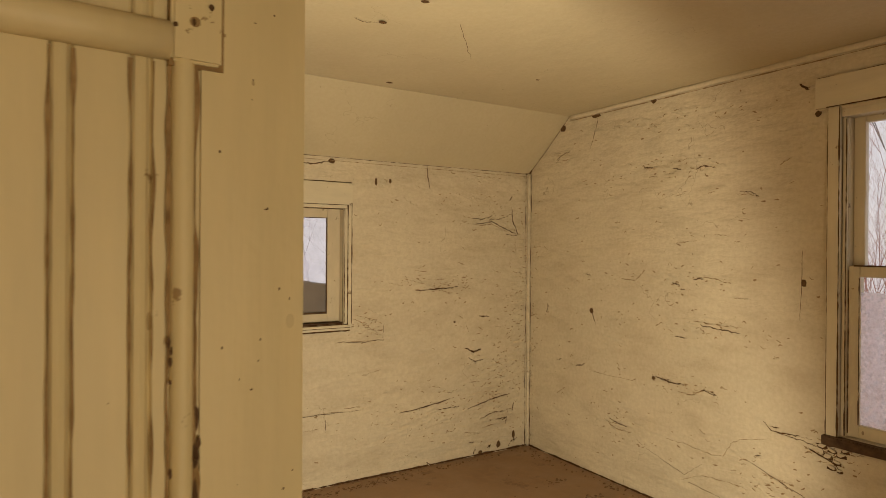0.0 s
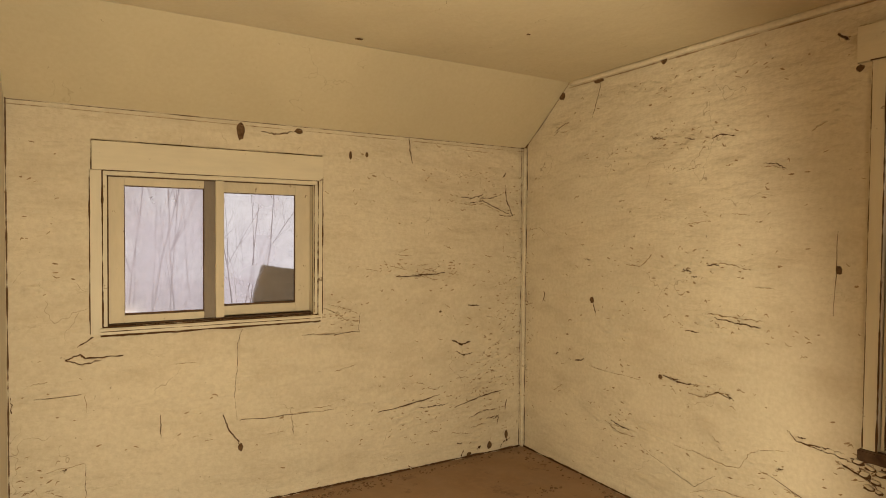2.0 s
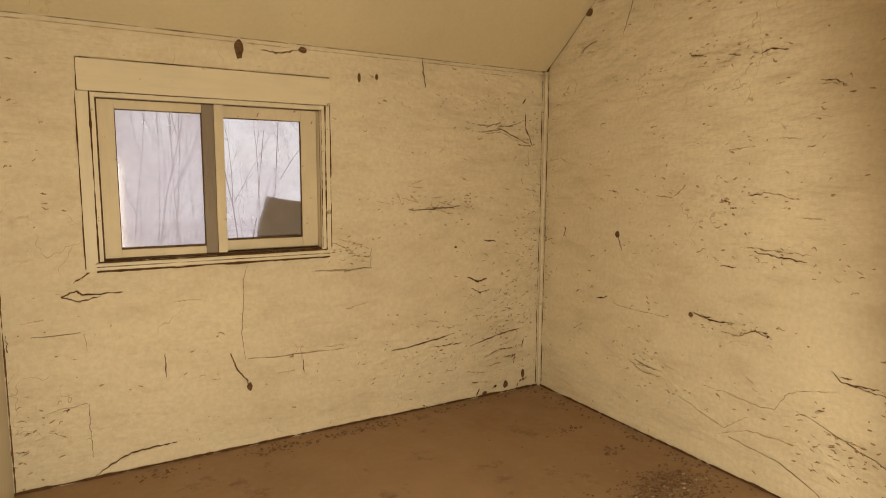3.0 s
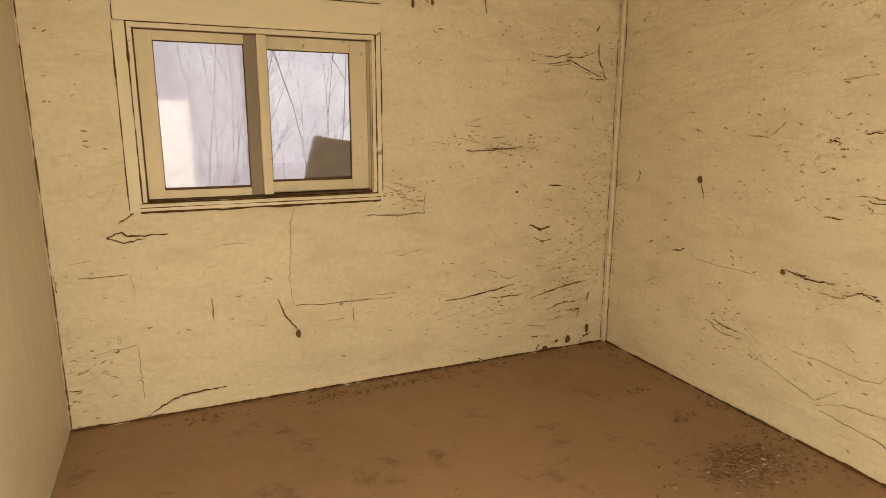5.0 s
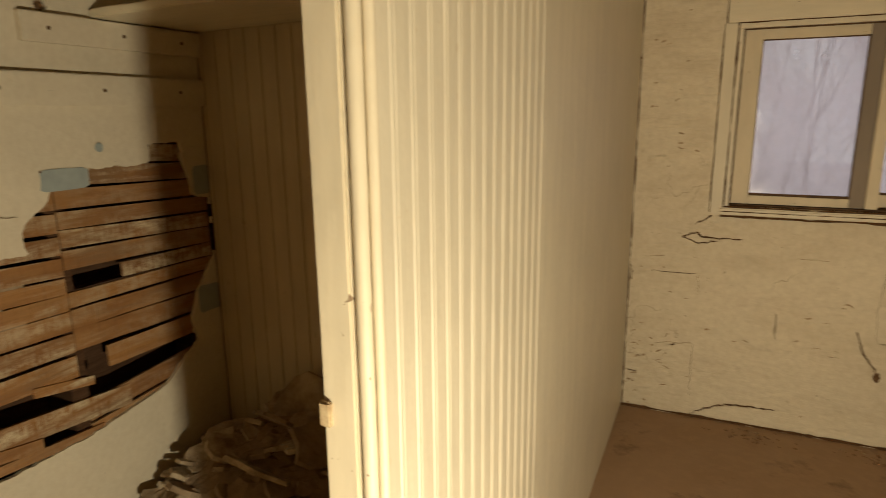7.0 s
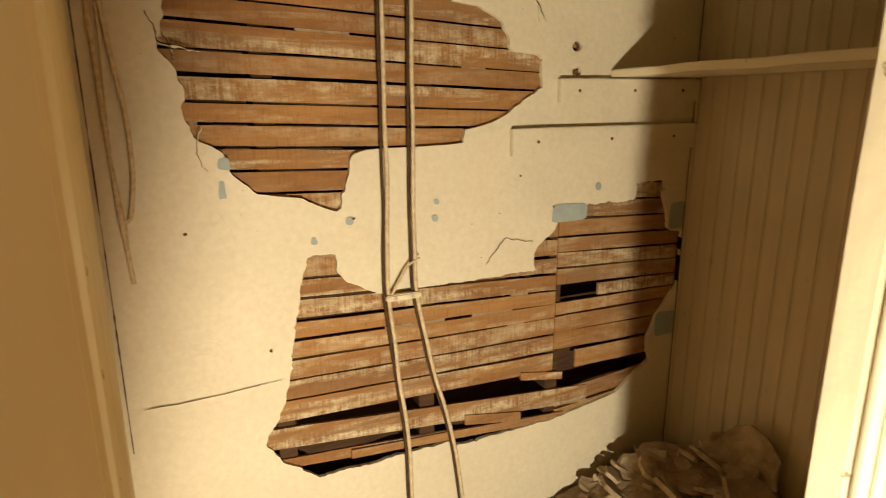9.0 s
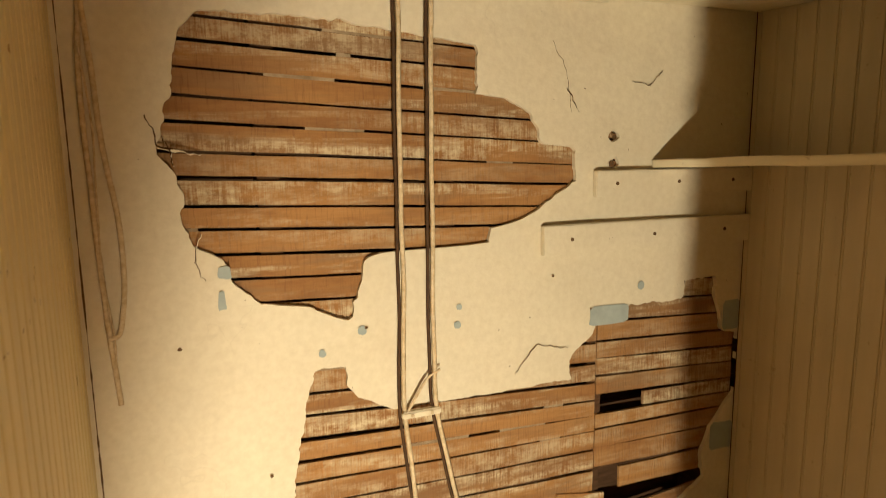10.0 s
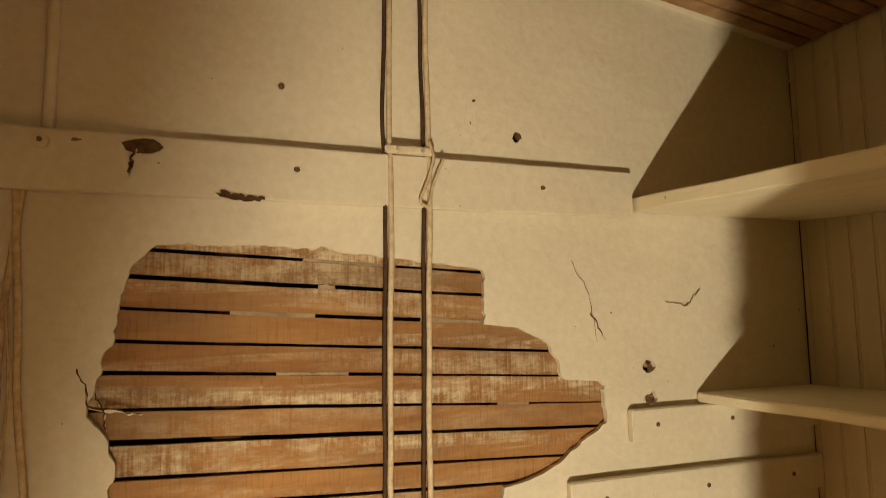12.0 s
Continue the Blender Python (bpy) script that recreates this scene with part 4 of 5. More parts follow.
def groove_line(x, y, width, seed, z0, z1, broken):
    """A brown line of uneven width along an upright joint."""
    n = int((z1 - z0) / 0.006)
    verts, faces = [], []
    for i in range(n + 1):
        z = z0 + (z1 - z0) * i / n
        w = max(0.0001, width * (0.55 - broken + 0.5 * noise.noise(Vector((i * 0.05, seed, 0))) + 0.7 * noise.noise(Vector((i * 0.21, seed, 4)))))
        s = 0.0012 * noise.noise(Vector((i * 0.13, seed, 9)))
        verts += [(x + s - w, y, z), (x + s + w, y, z)]
    faces = [(2 * i, 2 * i + 1, 2 * i + 3, 2 * i + 2) for i in range(n)]
    ob = new("grime", mesh_of("grime", verts, faces, brown_line_mat))
    ob.parent = side


for x, y, w, broken in ((0.0773, 0.0048, 0.0042, 0.0), (0.0932, 0.0022, 0.0026, 0.05), (0.1025, 0.0012, 0.0016, 0.1), (0.1155, 0.0009, 0.0016, 0.1), (0.1465, 0.0012, 0.0018, 0.1), (0.1592, 0.0009, 0.0018, 0.1), (0.190, 0.0012, 0.0018, 0.1)):
    groove_line(x, y, w, x * 300, 0.3, 1.417, broken)


def post_wear():
    """Paint knocked off along the post's edge, and brown flyspecks over its face; joined as uncountable wear."""
    r = random.Random(31)
    verts, faces = [], []

    def blot(x, y, z, a, b):
        base = len(verts)
        for i in range(8):
            t = math.tau * i / 8
            verts.append((x + a * r.uniform(0.6, 1.15) * math.cos(t), y, z + b * r.uniform(0.6, 1.15) * math.sin(t)))
        faces.append(tuple(range(base, base + 8)))

    for _ in range(26):
        z = 0.75 + 0.52 * r.random() ** 0.7
        blot(0.0755 + r.uniform(-0.0012, 0.0022), 0.0052, z, r.uniform(0.0008, 0.0024), r.uniform(0.003, 0.011))
    for _ in range(18):
        blot(0.0925 + r.uniform(-0.001, 0.001), 0.0042, r.uniform(0.7, 1.25), r.uniform(0.0006, 0.0016), r.uniform(0.002, 0.007))
    for _ in range(70):
        blot(r.uniform(0.004, 0.066), 0.0054, r.uniform(0.7, 1.75), r.uniform(0.0004, 0.0011), r.uniform(0.0004, 0.0013))
    for _ in range(8):
        blot(r.uniform(0.062, 0.094), 0.0095, r.uniform(1.43, 1.515), r.uniform(0.0006, 0.0022), r.uniform(0.0008, 0.0030))
    ob = new("paint_wear", mesh_of("paint_wear", verts, faces, chip_mat))
    ob.parent = side
    tagged(ob, kind="stuff")


post_wear()


# ---- fallen plaster in the closet ----
def slab(cx, cy, cz, size, thick, tilt, seed):
    """A broken plate of plaster with a ragged outline."""
    bm = bmesh.new()
    n = 11
    r = random.Random(seed)
    ring = [(size * r.uniform(0.62, 1.05) * math.cos(math.tau * i / n), size * r.uniform(0.55, 0.95) * math.sin(math.tau * i / n)) for i in range(n)]
    low = [bm.verts.new((a, b, 0)) for a, b in ring]
    top = [bm.verts.new((a * 0.97, b * 0.97, thick * r.uniform(0.8, 1.1))) for a, b in ring]
    bm.faces.new(low[::-1])
    bm.faces.new(top)
    for i in range(n):
        bm.faces.new((low[i], low[(i + 1) % n], top[(i + 1) % n], top[i]))
    ob = part("plaster_slab", bm, rubble_mat)
    ob.matrix_basis = pose(cx, cy, cz, *tilt)
    return tagged(ob, "broken slab of fallen cream plaster in the closet rubble", "rubble", "fallen plaster")


def heap(x, y):
    return max(0.0, 0.34 * math.exp(-((x + 0.36) / 0.30) ** 2 - ((y - 2.36) / 0.30) ** 2) + 0.10 * math.exp(-((x + 0.62) / 0.2) ** 2 - ((y - 2.1) / 0.35) ** 2))


rubble = sheet("rubble_heap", steps(XW + 0.004, 0.40, 0.016), steps(1.55, SHELF_END - 0.004, 0.016), lambda u, v, d: (u, v, 0.002 - d if d < 0 else 0.002), 0.0,
               lambda u, v: True, lambda u, v: heap(u, v) * 0.93 + (0.028 * abs(noise.noise(Vector((u * 17, v * 17, 2)))) + 0.016 * noise.noise(Vector((u * 41, v * 41, 7)))) * min(1, heap(u, v) * 12), rubble_mat)
tagged(rubble, "heap of crumbled plaster dust and rubble in the closet", "rubble", kind="stuff")
r2 = random.Random(11)
for i in range(120):
    x, y = r2.uniform(XW + 0.07, 0.22), r2.uniform(1.8, SHELF_END - 0.09)
    big = r2.uniform(0.018, 0.075)
    slab(x, y, heap(x, y) - 0.004, big, r2.uniform(0.008, 0.016), (r2.uniform(-38, 32), r2.uniform(-34, 34), r2.uniform(0, 360)), 100 + i)
slab(-0.33, 2.40, 0.36, 0.135, 0.014, (68, 6, 12), 7)
slab(-0.55, 2.30, 0.245, 0.11, 0.013, (24, -12, 40), 8)
slab(-0.22, 2.30, 0.30, 0.12, 0.014, (40, 10, 80), 9)
slab(-0.36, 2.20, 0.24, 0.12, 0.014, (35, 5, 160), 10)


def stick(p, q, w, t, label):
    a, b = Vector(p), Vector(q)
    ob = part("lath_stick", box(-w / 2, w / 2, 0, (b - a).length, -t / 2, t / 2, 0.001, wobble=0.001, cuts=6), stick_mat)
    ob.matrix_basis = Matrix.Translation(a) @ (b - a).to_track_quat("Y", "Z").to_matrix().to_4x4()
    return tagged(ob, label, "lath", "fallen laths")


stick((-0.66, 1.98, 0.105), (-0.44, 2.06, 0.10), 0.03, 0.007, "broken pale lath lying on the rubble")
stick((-0.42, 2.04, 0.02), (-0.46, 2.31, 0.30), 0.04, 0.007, "broken brown lath leaning on the rubble")
stick((-0.46, 1.93, 0.05), (-0.20, 2.02, 0.10), 0.028, 0.007, "broken pale lath lying on the rubble")
stick((-0.05, 1.95, 0.03), (-0.12, 2.35, 0.22), 0.038, 0.007, "broken brown lath leaning on the rubble")



# ---- wear on the walls: cracks, chips, dark joints ----
def north(u, v, d=0.0):
    return (u, YN - d - north_relief(u, v), v)


def east(u, v, d=0.0):
    return (XE - d - east_relief(u, v), u, v)


def overhead(u, v, d=0.0):
    return (u, v, CEIL - d - 0.004 * noise.noise(Vector((u * 1.2, v * 1.2, 3))))


def west(u, v, d=0.0):
    return (XW + d + 0.002, u, v)


def fine(points, n=7, rough=0.004, seed=0.0):
    """Points along a broken line, jittered like a natural crack."""
    out = []
    for (a, b), (c, e) in zip(points, points[1:]):
        out += [(a + (c - a) * i / n + rough * noise.noise(Vector((i * 0.7, a * 9 + seed, b * 9))), b + (e - b) * i / n + rough * noise.noise(Vector((i * 0.7, a * 9 + seed, b * 9 + 50)))) for i in range(n)]
    return out + [points[-1]]


def ribbon(place, pts, widths, verts, faces, d=0.0025):
    """A flat sliver of changing width on a wall."""
    base = len(verts)
    for i, (u, v) in enumerate(pts):
        a, b = pts[max(i - 1, 0)], pts[min(i + 1, len(pts) - 1)]
        du, dv = b[0] - a[0], b[1] - a[1]
        s = math.hypot(du, dv) or 1
        w = widths[i] / 2
        for k in (-1, 1):
            verts.append(place(u - dv / s * w * k, v + du / s * w * k, d))
    faces += [(base + 2 * i, base + 2 * i + 1, base + 2 * i + 3, base + 2 * i + 2) for i in range(len(pts) - 1)]


def crack(parent, place, points, width=0.004, material=None, rough=0.004):
    """An open crack with one edge of the coat lifted along it."""
    pts = fine(points, 9, rough * 1.6)
    n = len(pts)
    bold = material is None
    width *= 0.8 if bold else 0.6
    seed = points[0][0] * 7 + points[0][1] * 3
    widths = [max(0.0004, width * ((0.45 if bold else 0.22) + 0.55 * math.sin(math.pi * min(1, (i + 0.6) / n)) + (0.9 if bold else 1.5) * noise.noise(Vector((i * 0.55, seed, 3))))) for i in range(n)]
    verts, faces = [], []
    ribbon(place, pts, widths, verts, faces)
    dark, side = len(faces), 1 if noise.noise(Vector((seed, 4, 0))) > -0.2 else -1
    base = len(verts)
    for i, (u, v) in enumerate(pts):
        lift = max(0.0, math.sin(math.pi * i / (n - 1))) * (0.6 + noise.noise(Vector((i * 0.5, seed, 8))))
        verts += [place(u, v - side * widths[i] * 0.6, 0.0015 + 0.55 * width * lift), place(u + 0.002, v - side * (widths[i] * 0.6 + width * 2.2 * max(0.2, lift)), 0.0004)]
    faces += [(base + 2 * i, base + 2 * i + 1, base + 2 * i + 3, base + 2 * i + 2) for i in range(n - 1)]
    me = mesh_of("crack", verts, faces, material or crack_mat)
    me.materials.append(parent.data.materials[0] if parent.data else closet_mat)
    for p in me.polygons[dark:]:
        p.material_index = 1
    ob = new("crack", me)
    ob.parent = parent


def chip(parent, place, u, v, ru, rv, material=None):
    """A knocked-out spot with a ragged rim."""
    n = 13
    verts = [place(u + ru * (1 + 0.35 * noise.noise(Vector((i, u * 9, v * 9)))) * math.cos(math.tau * i / n), v + rv * (1 + 0.35 * noise.noise(Vector((i, v * 9, u * 9)))) * math.sin(math.tau * i / n), 0.0028) for i in range(n)]
    ob = new("chip", mesh_of("chip", verts, [tuple(range(n))], material or chip_mat))
    ob.parent = parent


for pts, w in (([(1.446, 1.743), (1.517, 1.735), (1.607, 1.757)], 0.006), ([(2.221, 1.777), (2.227, 1.721), (2.241, 1.645)], 0.007),
               ([(2.861, 1.632), (2.835, 1.600)], 0.008), ([(2.859, 1.56), (2.865, 1.47), (2.912, 1.380)], 0.009), ([(2.912, 1.382), (2.813, 1.416), (2.697, 1.462), (2.56, 1.440)], 0.006),
               ([(2.70, 1.499), (2.63, 1.475), (2.55, 1.478)], 0.005), ([(0.766, 0.835), (0.707, 0.799)], 0.006), ([(0.664, 0.749), (0.715, 0.770), (0.735, 0.752), (0.873, 0.752)], 0.008),
               ([(0.664, 0.749), (0.724, 0.727), (0.793, 0.741)], 0.006), ([(1.277, 0.440), (1.305, 0.359), (1.344, 0.306), (1.353, 0.268)], 0.007)):
    crack(wall_north, north, pts, w)
for pts, w in (([(1.015, 0.479), (1.017, 0.376)], 0.005),
               ([(1.596, 0.367), (1.603, 0.298)], 0.004), ([(1.361, 0.826), (1.340, 0.764), (1.339, 0.663), (1.327, 0.536), (1.338, 0.406)], 0.002), ([(1.350, 0.404), (1.556, 0.394), (1.807, 0.391)], 0.003),
               ([(0.732, 0.313), (0.735, 0.196), (0.736, 0.090)], 0.002), ([(0.741, 0.01), (0.801, 0.050), (0.871, 0.079), (0.963, 0.086), (1.045, 0.087)], 0.007),
               ([(1.941, 0.87), (1.941, 0.771), (1.808, 0.767), (1.667, 0.778)], 0.003), ([(2.05, 0.34), (2.25, 0.36), (2.42, 0.385)], 0.006), ([(2.52, 0.30), (2.70, 0.34), (2.86, 0.36)], 0.006),
               ([(2.50, 0.68), (2.56, 0.65), (2.62, 0.665)], 0.012), ([(2.60, 0.87), (2.68, 0.865)], 0.008), ([(2.88, 0.30), (2.87, 0.24)], 0.008), ([(0.56, 0.60), (0.72, 0.605)], 0.003), ([(2.15, 1.045), (2.33, 1.05), (2.45, 1.06)], 0.006)):
    crack(wall_north, north, pts, w)
for u, v, ru, rv in ((1.354, 1.735, 0.018, 0.042), (1.626, 1.760, 0.018, 0.014), (1.892, 1.664, 0.008, 0.022), (1.981, 1.673, 0.008, 0.014), (1.353, 0.278, 0.012, 0.018), (1.345, 1.54, 0.03, 0.008),
                     (2.985, 1.80, 0.014, 0.02), (2.42, 0.845, 0.008, 0.006), (2.76, 0.045, 0.016, 0.022), (2.88, 0.09, 0.012, 0.026), (2.62, 0.02, 0.016, 0.010)):
    chip(wall_north, north, u, v, ru, rv)
for pts, w in (([(2.886, 2.055), (2.907, 1.976), (2.946, 1.877)], 0.005), ([(3.239, 1.842), (3.18, 1.87), (3.114, 1.885)], 0.006), ([(1.76, 1.985), (1.72, 1.955)], 0.012), ([(3.315, 0.95), (3.307, 0.921), (3.325, 0.89)], 0.008),
               ([(1.90, 0.55), (1.867, 0.521), (1.782, 0.512), (1.668, 0.503)], 0.004), ([(1.72, 0.49), (1.66, 0.47), (1.583, 0.449)], 0.006), ([(1.66, 0.50), (1.625, 0.46), (1.59, 0.43)], 0.005),
               ):
    crack(wall_east, east, pts, w)
for pts, w in (([(2.216, 0.935), (2.12, 0.925), (2.013, 0.919)], 0.005), ([(2.478, 0.640), (2.40, 0.625), (2.308, 0.631)], 0.007), ([(2.24, 0.60), (2.19, 0.625), (2.138, 0.610)], 0.006), ([(2.378, 1.130), (2.33, 1.118)], 0.007),
               ([(2.26, 1.150), (2.20, 1.155)], 0.005), ([(2.561, 1.727), (2.50, 1.718)], 0.006), ([(2.384, 1.706), (2.33, 1.69)], 0.006), ([(2.783, 0.350), (2.72, 0.337), (2.662, 0.333)], 0.005),
               ([(2.60, 0.28), (2.42, 0.22), (2.30, 0.19), (2.20, 0.27)], 0.0018), ([(2.28, 0.16), (2.05, 0.14), (1.85, 0.05)], 0.0028), ([(3.05, 0.60), (2.98, 0.62)], 0.007), ([(3.0, 1.15), (2.94, 1.14)], 0.005),
               ([(2.9, 0.86), (2.93, 0.95)], 0.006), ([(1.98, 0.36), (1.80, 0.30), (1.66, 0.26)], 0.003), ([(2.02, 1.56), (1.965, 1.554), (1.93, 1.53)], 0.004), ([(1.74, 1.3), (1.75, 1.0)], 0.003)):
    crack(wall_east, east, pts, w)
for u, v, ru, rv in ((3.175, 2.03, 0.024, 0.020), (3.485, 1.80, 0.018, 0.018), (2.90, 2.058, 0.035, 0.012), (2.50, 2.075, 0.022, 0.022), (1.683, 1.850, 0.014, 0.012), (2.932, 0.937, 0.014, 0.018), (1.63, 0.475, 0.016, 0.009), (2.49, 0.63, 0.012, 0.010), (1.735, 1.16, 0.012, 0.016)):
    chip(wall_east, east, u, v, ru, rv)
# scuffs and flakes by the corner
for pts, w in (([(2.294, 1.779), (2.406, 1.769)], 0.005), ([(2.546, 1.745), (2.656, 1.739), (2.769, 1.739)], 0.005), ([(2.667, 1.480), (2.754, 1.478), (2.832, 1.503)], 0.008), ([(2.532, 1.445), (2.623, 1.436), (2.698, 1.448), (2.814, 1.401)], 0.006),
               ([(2.814, 1.382), (2.902, 1.378)], 0.009), ([(2.886, 1.352), (2.884, 1.250)], 0.004), ([(2.841, 1.202), (2.849, 1.170)], 0.007), ([(2.702, 1.156), (2.771, 1.139)], 0.006),
               ([(2.866, 1.145), (2.939, 1.128)], 0.005), ([(2.445, 1.209), (2.499, 1.188)], 0.006), ([(2.462, 1.308), (2.491, 1.284)], 0.005)):
    crack(wall_north, north, pts, w, scar_mat if w < 0.008 else crack_mat)
# the bruised band beside the window
for pts, w in (([(2.144, 1.160), (2.241, 1.154)], 0.005), ([(2.176, 1.174), (2.225, 1.194)], 0.005), ([(2.275, 1.101), (2.342, 1.105)], 0.006), ([(2.242, 1.052), (2.350, 1.055)], 0.008),
               ([(2.309, 1.085), (2.394, 1.063)], 0.006), ([(2.326, 1.041), (2.395, 1.021)], 0.006), ([(2.500, 1.045), (2.529, 1.066)], 0.006), ([(2.081, 1.133), (2.112, 1.075)], 0.004),
               ([(1.739, 0.908), (1.810, 0.877), (1.927, 0.800)], 0.006), ([(1.776, 0.920), (1.898, 0.886)], 0.004), ([(1.642, 0.774), (1.927, 0.772)], 0.004), ([(1.973, 1.092), (2.065, 1.076)], 0.004),
               ([(2.112, 1.104), (2.225, 1.078)], 0.005)):
    crack(wall_north, north, pts, w, scar_mat if w < 0.008 else crack_mat)
# lifted coat low in the corner
for pts, w in (([(2.523, 0.619), (2.578, 0.589), (2.634, 0.599)], 0.01), ([(2.525, 0.463), (2.598, 0.464)], 0.005), ([(2.768, 0.629), (2.827, 0.630)], 0.006), ([(2.751, 0.492), (2.810, 0.472)], 0.006),
               ([(2.726, 0.802), (2.805, 0.787)], 0.007), ([(2.594, 0.807), (2.632, 0.782)], 0.006), ([(2.448, 0.886), (2.484, 0.862)], 0.007), ([(2.503, 0.821), (2.528, 0.774)], 0.006),
               ([(2.347, 0.431), (2.389, 0.417), (2.442, 0.432)], 0.006), ([(2.262, 0.472), (2.330, 0.455)], 0.005), ([(2.710, 0.586), (2.789, 0.546)], 0.005)):
    crack(wall_north, north, pts, w, scar_mat if w < 0.008 else crack_mat)
# horizontal folds near the wall foot
for pts, w in (([(2.286, 0.330), (2.383, 0.326), (2.472, 0.329)], 0.008), ([(2.620, 0.229), (2.715, 0.253), (2.814, 0.256)], 0.008), ([(2.736, 0.205), (2.826, 0.214)], 0.008), ([(2.632, 0.169), (2.736, 0.179)], 0.007),
               ([(2.499, 0.159), (2.640, 0.135)], 0.005), ([(2.536, 0.092), (2.577, 0.091)], 0.009), ([(2.787, 0.197), (2.823, 0.208), (2.811, 0.157)], 0.009), ([(2.230, 0.023), (2.264, 0.001)], 0.014),
               ([(2.567, 0.013), (2.585, 0.052)], 0.014), ([(2.672, 0.036), (2.703, 0.054)], 0.018), ([(2.858, 0.050), (2.910, 0.068)], 0.018), ([(2.838, 0.014), (2.850, 0.038)], 0.012)):
    crack(wall_north, north, pts, w, scar_mat if w < 0.008 else crack_mat)
# marks under the window
for pts, w in (([(1.190, 0.334), (1.230, 0.334)], 0.005), ([(0.645, 0.302), (0.667, 0.304)], 0.011), ([(0.593, 0.303), (0.729, 0.320)], 0.004), ([(0.733, 0.601), (0.741, 0.520)], 0.004),
               ([(0.464, 0.201), (0.475, 0.155)], 0.012), ([(0.475, 0.166), (0.525, 0.165)], 0.008), ([(0.483, 0.623), (0.485, 0.558)], 0.008), ([(0.762, 1.415), (0.784, 1.394)], 0.006),
               ([(1.927, 0.603), (1.809, 0.581)], 0.004), ([(1.694, 0.408), (1.808, 0.414)], 0.004), ([(1.584, 0.396), (1.694, 0.400)], 0.005), ([(0.532, 0.660), (0.604, 0.669)], 0.004),
               ([(1.054, 0.693), (1.166, 0.693)], 0.004), ([(1.478, 0.319), (1.557, 0.320)], 0.004)):
    crack(wall_north, north, pts, w, scar_mat if w < 0.008 else crack_mat)
# under the ceiling line
for pts, w in (([(3.242, 1.825), (3.178, 1.868), (3.119, 1.887)], 0.008), ([(3.189, 1.832), (3.126, 1.837)], 0.006), ([(3.478, 1.293), (3.356, 1.314), (3.261, 1.258)], 0.006), ([(3.024, 1.224), (2.985, 1.219)], 0.006),
               ([(2.557, 1.721), (2.483, 1.710)], 0.007), ([(2.540, 1.674), (2.467, 1.670)], 0.004), ([(2.293, 1.665), (2.269, 1.684)], 0.006), ([(2.245, 1.685), (2.209, 1.697), (2.139, 1.682)], 0.009),
               ([(2.322, 1.737), (2.284, 1.742)], 0.006), ([(2.180, 1.563), (2.146, 1.570)], 0.007), ([(2.367, 1.560), (2.302, 1.571)], 0.007), ([(2.478, 1.575), (2.450, 1.587)], 0.006),
               ([(3.073, 1.470), (3.033, 1.482)], 0.007)):
    crack(wall_east, east, pts, w, scar_mat if w < 0.008 else crack_mat)
# trowel marks at eye height
for pts, w in (([(2.036, 1.548), (1.974, 1.545), (1.924, 1.526)], 0.004), ([(1.838, 1.660), (1.787, 1.688)], 0.006), ([(2.812, 1.603), (2.777, 1.594)], 0.007), ([(2.754, 1.440), (2.720, 1.443)], 0.007),
               ([(2.357, 1.326), (2.267, 1.336)], 0.005), ([(2.148, 1.366), (2.070, 1.359)], 0.004), ([(2.047, 1.331), (2.016, 1.334)], 0.005), ([(2.726, 1.140), (2.611, 1.127), (2.551, 1.185)], 0.007),
               ([(2.235, 1.162), (2.139, 1.159), (2.071, 1.140)], 0.007), ([(2.335, 1.099), (2.303, 1.099)], 0.008), ([(2.047, 1.078), (1.963, 1.074)], 0.004), ([(1.863, 0.832), (1.835, 0.837)], 0.005)):
    crack(wall_east, east, pts, w, scar_mat if w < 0.008 else crack_mat)
# lifted folds in the middle
for pts, w in (([(2.276, 0.945), (2.201, 0.947), (2.085, 0.945), (1.998, 0.945)], 0.007), ([(2.352, 0.865), (2.286, 0.863)], 0.009), ([(2.212, 0.919), (2.187, 0.899)], 0.006), ([(2.455, 0.635), (2.384, 0.635)], 0.011),
               ([(2.341, 0.591), (2.261, 0.586), (2.188, 0.626), (2.140, 0.626)], 0.007), ([(2.164, 0.627), (2.127, 0.613)], 0.009), ([(3.219, 0.607), (3.174, 0.621)], 0.01), ([(3.213, 0.406), (3.147, 0.451)], 0.006),
               ([(2.822, 0.339), (2.731, 0.303), (2.629, 0.311)], 0.007), ([(2.767, 0.332), (2.697, 0.332)], 0.005), ([(2.217, 0.433), (2.179, 0.410)], 0.006), ([(2.394, 0.896), (2.366, 0.880)], 0.005)):
    crack(wall_east, east, pts, w, scar_mat if w < 0.008 else crack_mat)
# long cracks towards the window foot
for pts, w in (([(2.414, 0.337), (2.304, 0.342), (2.151, 0.331), (2.092, 0.342), (2.050, 0.416), (2.007, 0.441), (1.876, 0.479)], 0.004), ([(1.858, 0.519), (1.784, 0.522), (1.697, 0.526)], 0.01), ([(1.869, 0.536), (1.831, 0.538)], 0.009), ([(2.323, 0.158), (2.195, 0.218), (2.076, 0.229), (1.966, 0.228)], 0.004),
               ([(1.908, 0.326), (1.849, 0.317), (1.774, 0.316)], 0.007), ([(1.942, 0.388), (1.912, 0.398)], 0.008), ([(2.964, 0.593), (2.812, 0.589), (2.607, 0.590)], 0.003)):
    crack(wall_east, east, pts, w, scar_mat if w < 0.008 else crack_mat)
